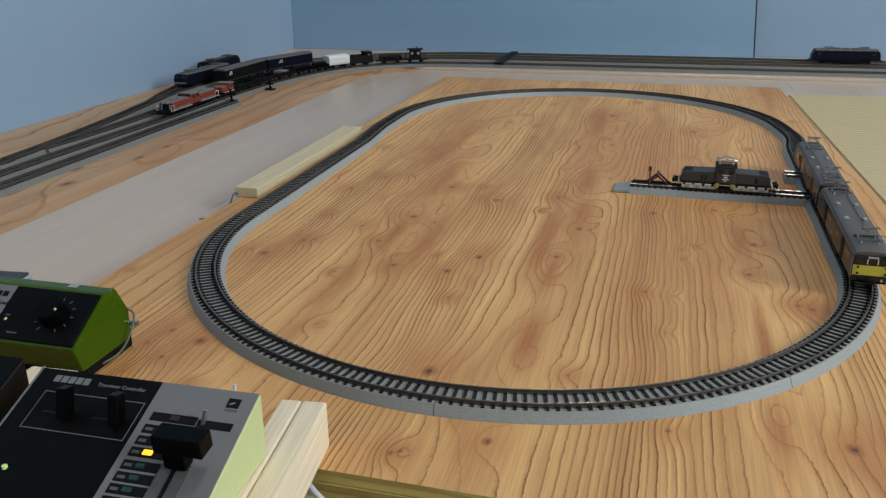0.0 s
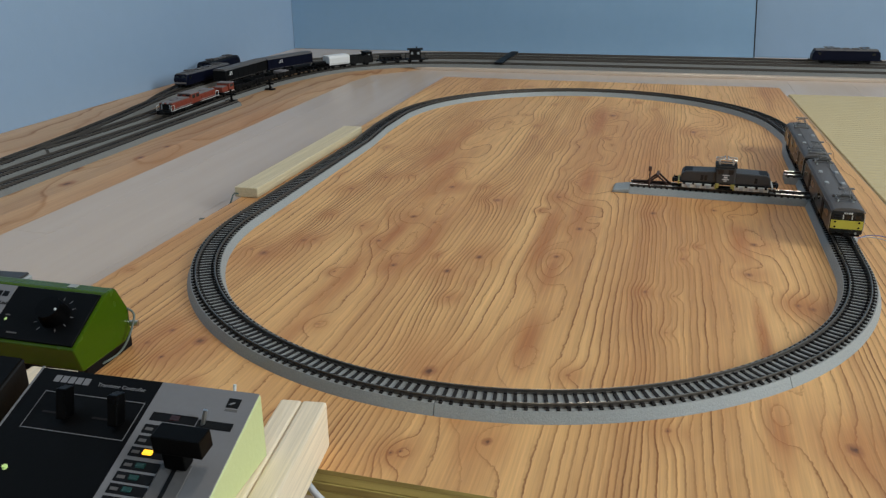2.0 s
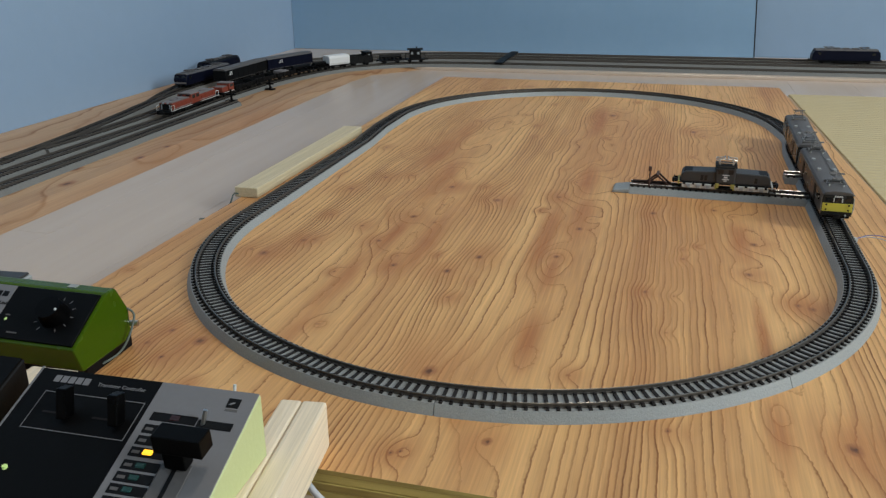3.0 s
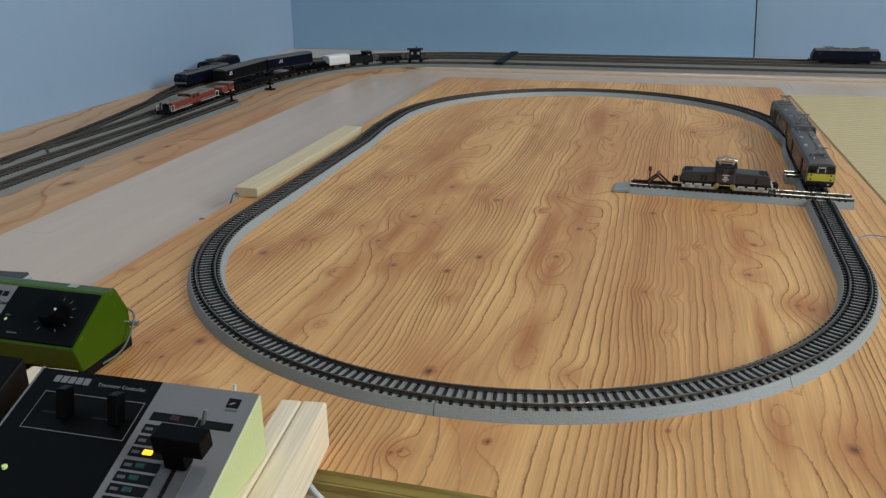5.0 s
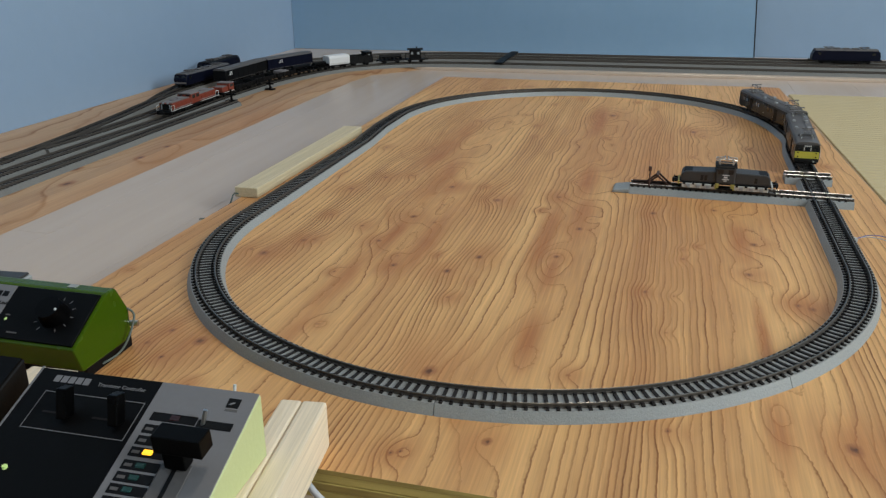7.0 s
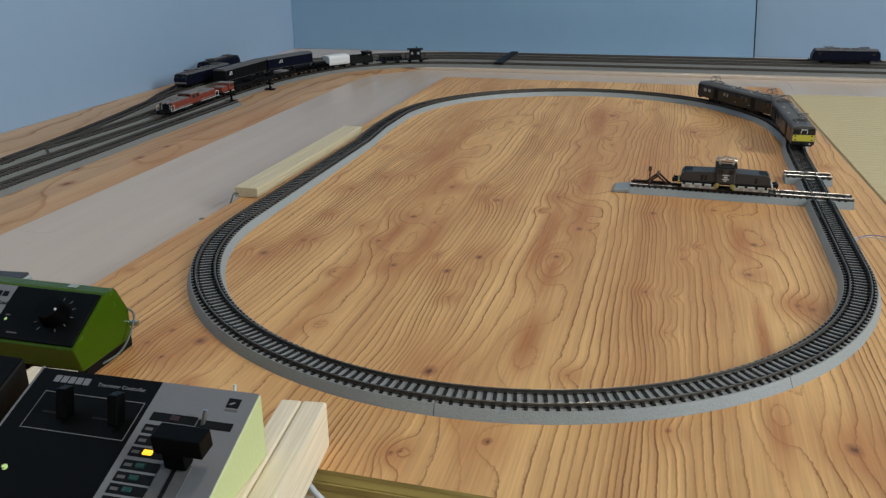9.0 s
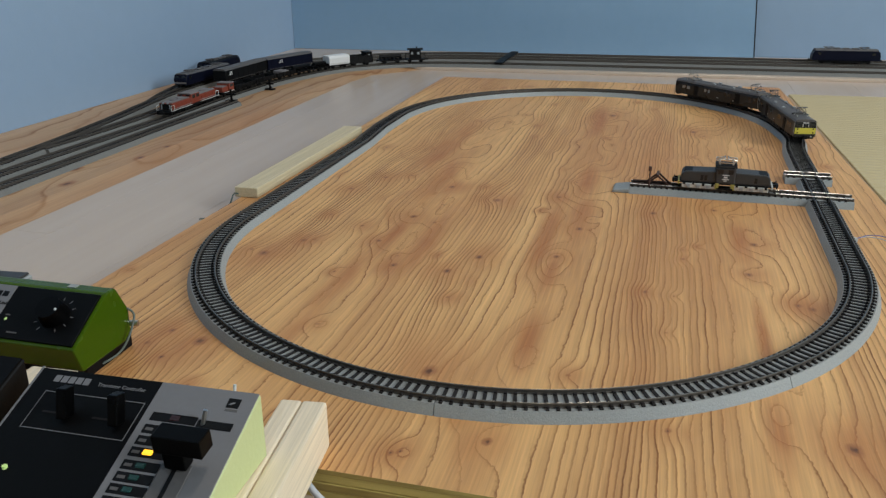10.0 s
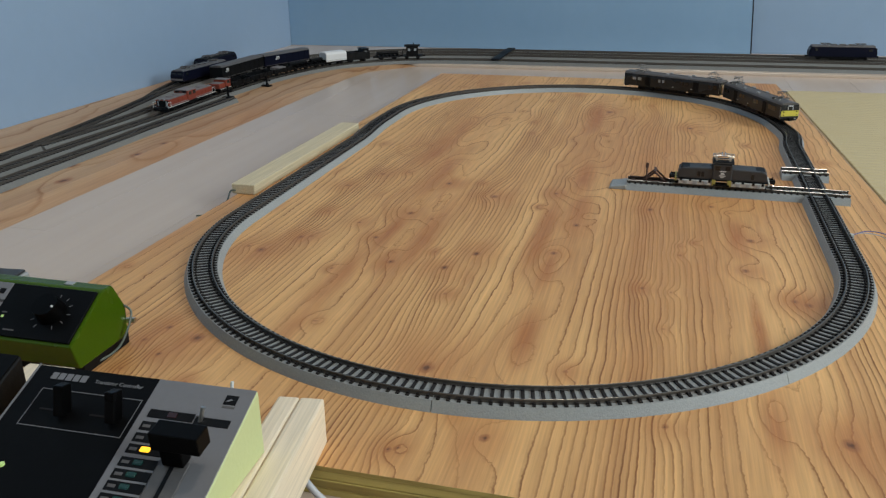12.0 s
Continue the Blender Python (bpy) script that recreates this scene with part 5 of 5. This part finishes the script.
def second_controller():
    base = thing("train_controller", pose(-0.1215, -0.2473, 0.018, 0, 0, 1.75), "black train controller standing beside the silver-faced one", "controller")
    d, w = 0.056, 0.07
    part("casing", prism([(-d, 0.0), (0.0, 0.0), (0.0, 0.0219), (-d, 0.0219 - d * SLOPE)], "x", -w, 0.0, 0.0005), M_BLACK, base)
    part("black_face", slab(-w + 0.0003, -d + 0.0005, -0.0006, -0.0006, 0.0001, 0.0005), M_SATIN, base)
    part("outline_bar", slab(-0.0072, -0.030, -0.0068, -0.0035, 0.0005, 0.0006), M_GREY, base)
    part("outline_bar", slab(-0.060, -0.0039, -0.0068, -0.0035, 0.0005, 0.0006), M_GREY, base)


def power_unit():
    base = thing("power_unit", pose(-0.1440, -0.1680, 0.0, 0, 0, 0.5), "green-cased train power unit with black dial face", "power unit")
    w = 0.066
    prof = [(-0.0299, 0.0048), (-0.0335, 0.0162), (-0.0092, 0.0308), (-0.0030, 0.0304), (0.0032, 0.0180), (0.0026, 0.0075), (-0.0020, 0.0048)]
    part("casing", prism(prof, "x", -w, 0.0, 0.0009, 2), M_GREEN, base, "grass-green plastic casing")
    part("foot_plate", prism([(-0.0265, 0.0), (0.0036, 0.0), (0.0040, 0.0078), (0.0028, 0.0074), (-0.0018, 0.0047), (-0.0265, 0.0047)], "x", -w + 0.001, -0.0012, 0.0002), M_BLACK, base)
    p0, p1 = Vector((0, -0.0326, 0.0167)), Vector((0, -0.0100, 0.0303))
    along = (p1 - p0).normalized()
    up = Vector((0, -along.z, along.y))
    m = Matrix((Vector((1, 0, 0)), along, up)).transposed().to_4x4()
    m.translation = p0
    length = (p1 - p0).length

    def face(x0, a, x1, b, lo, hi, bevel=0.0):
        return boxed(x0, a, lo, x1, b, hi, bevel, m)

    part("dial_face", face(-0.0420, 0.0004, -0.0014, length - 0.0006, -0.0006, 0.0009, 0.0002), M_SATIN, base, "black sloping dial face")
    part("label_plate", face(-w + 0.002, 0.0004, -0.0422, length - 0.0006, -0.0006, 0.0008, 0.0002), M_GREY, base, "silver-grey label plate")
    for i in range(4):
        part("sign_bar", face(-0.0570 + i * 0.0034, length - 0.0064, -0.0543 + i * 0.0034, length - 0.0038, 0.0008, 0.0009), M_BLACK, base)
    t = writing("Power Unit", 0.0024, m @ Matrix.Translation((-0.0528, length - 0.0105, 0.0009)), base, M_BLACK)
    kx, ky = -0.0165, 0.0135
    for i in range(11):
        a = radians(-60 + i * 30)
        c, s = math.cos(a), math.sin(a)
        bm = bmesh.new()
        box(bm, 0.0072, -0.00014, 0.0009, 0.0088, 0.00014, 0.0010, 0.0, m @ Matrix.Translation((kx, ky, 0)) @ Matrix.Rotation(a, 4, "Z"))
        if abs(s * 0.0088 + ky - length / 2) < length / 2 - 0.001:
            part("scale_mark", bm, M_GREY, base)
        else:
            bm.free()
    bm = bmesh.new()
    bmesh.ops.create_cone(bm, cap_ends=True, segments=36, radius1=0.0062, radius2=0.0052, depth=0.0062, matrix=m @ Matrix.Translation((kx, ky, 0.0039)))
    knob = part("dial_knob", bm, M_KNOB, base, "large black round dial knob")
    bm = bmesh.new()
    bmesh.ops.create_uvsphere(bm, u_segments=12, v_segments=8, radius=0.0006, matrix=m @ Matrix.Translation((kx + 0.0040, ky - 0.0006, 0.0070)))
    part("knob_mark", bm, M_LETTER, knob, "white index mark")
    part("pilot_lamp", face(-0.0385, 0.0086, -0.0373, 0.0098, 0.0008, 0.0013, 0.0002), M_LED, base, "small lit pilot lamp")
    part("caption_bar", face(-0.0392, 0.0110, -0.0370, 0.0116, 0.0009, 0.0010), M_ROOF, base)
    part("caption_bar", face(-0.0340, 0.0030, -0.0290, 0.0036, 0.0009, 0.0010), M_ROOF, base)
    part("rear_socket", rod(bmesh.new(), (-0.0012, 0.0032, 0.0110), (0.0030, 0.0042, 0.0110), 0.0013, 12), M_STEEL, base, "steel cable plug")
    part("top_label", boxed(-0.0205, -0.0074, 0.0304, -0.0165, -0.0046, 0.0310), M_VENT, base)
    part("cable", tube(((0.0002, 0.0020, 0.0190), (0.0034, 0.0015, 0.0150), (0.0022, -0.0080, 0.0040), (-0.0030, -0.0200, 0.0012), (-0.0080, -0.0330, 0.0012)), 0.0005), M_GREYWIRE, base, "grey-green cable")


def spare_box():
    base = thing("equipment_box", pose(-0.2270, -0.1280, FLOOR_Z, 0, 0, 6), "dark grey equipment box standing on the floor", "box")
    part("casing", boxed(-0.075, -0.045, 0.0, 0.0, 0.0, 0.0232, 0.0008), M_VENT, base)
    part("lid", boxed(-0.0755, -0.0455, 0.0233, -0.0012, -0.0006, 0.0246, 0.0005), M_HOOD, base)


def timbers():
    m = pose(-0.0388, -0.2152, 0.0, 0, 0, 7.0)
    for x0, x1, tag in ((-0.0078, -0.00015, "pale square timber under the controller"), (0.00015, 0.0087, "pale square timber reaching past the board's edge")):
        ob = link("timber_batten", boxed(x0, -0.12, 0.0, x1, 0.0, 0.0178, 0.0009, None, 2), M_BLOCK)
        ob.matrix_world = m
        tagged(ob, tag, "timber", "loose timbers")
    ob = link("timber_batten", boxed(-0.0200, -0.10, 0.0, 0.0, 0.0, 0.0178, 0.0009, None, 2), M_BLOCK)
    ob.matrix_world = pose(-0.1290, -0.2165, 0.0, 0, 0, 3)
    tagged(ob, "pale timber under the black controllers", "timber", "loose timbers")


def wires():
    wire = thing("feeder_wire", Matrix(), "thin pale and blue twin wire plugged into the track", "wire")
    part("pale_core", tube(((0.1870, 0.0530, 0.0022), (0.1945, 0.0550, 0.0030), (0.2040, 0.0540, 0.0016), (0.2150, 0.0490, -0.0040), (0.26, 0.036, -0.0070), (0.36, -0.02, -0.0070)), 0.00028), M_WIRE, wire)
    part("blue_core", tube(((0.1870, 0.0518, 0.0024), (0.1955, 0.0550, 0.0042), (0.2060, 0.0535, 0.0030), (0.2150, 0.0470, -0.0040), (0.26, 0.030, -0.0070), (0.36, -0.03, -0.0070)), 0.00028), M_BLUEWIRE, wire)
    part("plug", boxed(0.1850, 0.0510, 0.0004, 0.1880, 0.0538, 0.0028, 0.0003), M_PALEGREY, wire)
    wire = link("platform_wire", tube(((-0.2085, 0.0485, 0.0026), (-0.2120, 0.0478, 0.0022), (-0.2150, 0.0440, -0.0060), (-0.2240, 0.0350, FLOOR_Z + 0.0006), (-0.2300, 0.0300, FLOOR_Z + 0.0006)), 0.0006), M_GREYWIRE)
    tagged(wire, "dark thin wire running from under the platform", "wire")
    wire = link("silver_cable", tube(((-0.045, -0.232, -0.0020), (-0.0345, -0.2310, -0.0020), (-0.0260, -0.2345, -0.0060), (-0.0130, -0.2400, -0.0105), (0.02, -0.262, -0.0105), (0.06, -0.33, -0.0105)), 0.0012), M_WIRE, True)
    tagged(wire, "silvery cable beside the board's near edge", "cable")


controller(), second_controller(), power_unit(), spare_box(), timbers(), wires()


# ---- what moves ----
def train_rows(offset, flip):
    rows = []
    knots = ((0, -0.0345), (1, 0.0012), (2, 0.0355), (3, 0.0680), (4, 0.1015), (5, 0.1350), (6, 0.1670), (7, 0.1975), (8, 0.2265),
             (9, 0.2548), (10, 0.2825), (11, 0.3105), (12, 0.3385))
    for i in range(49):
        t = i / 4
        u = TRAIN_U(t, knots) + offset
        a, b = on_loop(u + 0.0263), on_loop(u + CAR - 0.0263)
        d = (a - b) * (-1 if flip else 1)
        mid = (a + b) / 2
        rows.append((t, pose(mid.x, mid.y, RAIL_TOP, 0, 0, math.degrees(math.atan2(d.y, d.x)))))
    return rows


def TRAIN_U(t, knots):
    """Smooth way along the loop between the given times."""
    i = min(int(t), 11)
    p = [knots[min(max(j, 0), 12)][1] for j in (i - 1, i, i + 1, i + 2)]
    if i == 0:
        p[0] = 2 * p[1] - p[2]
    if i == 11:
        p[3] = 2 * p[2] - p[1]
    s = t - i
    return 0.5 * (2 * p[1] + (p[2] - p[0]) * s + (2 * p[0] - 5 * p[1] + 4 * p[2] - p[3]) * s * s + (3 * p[1] - p[0] - 3 * p[2] + p[3]) * s ** 3)


def motions():
    walk(TRAIN[0], train_rows(0.0, False))
    walk(TRAIN[1], train_rows(CAR + 0.0082, True))


motions()
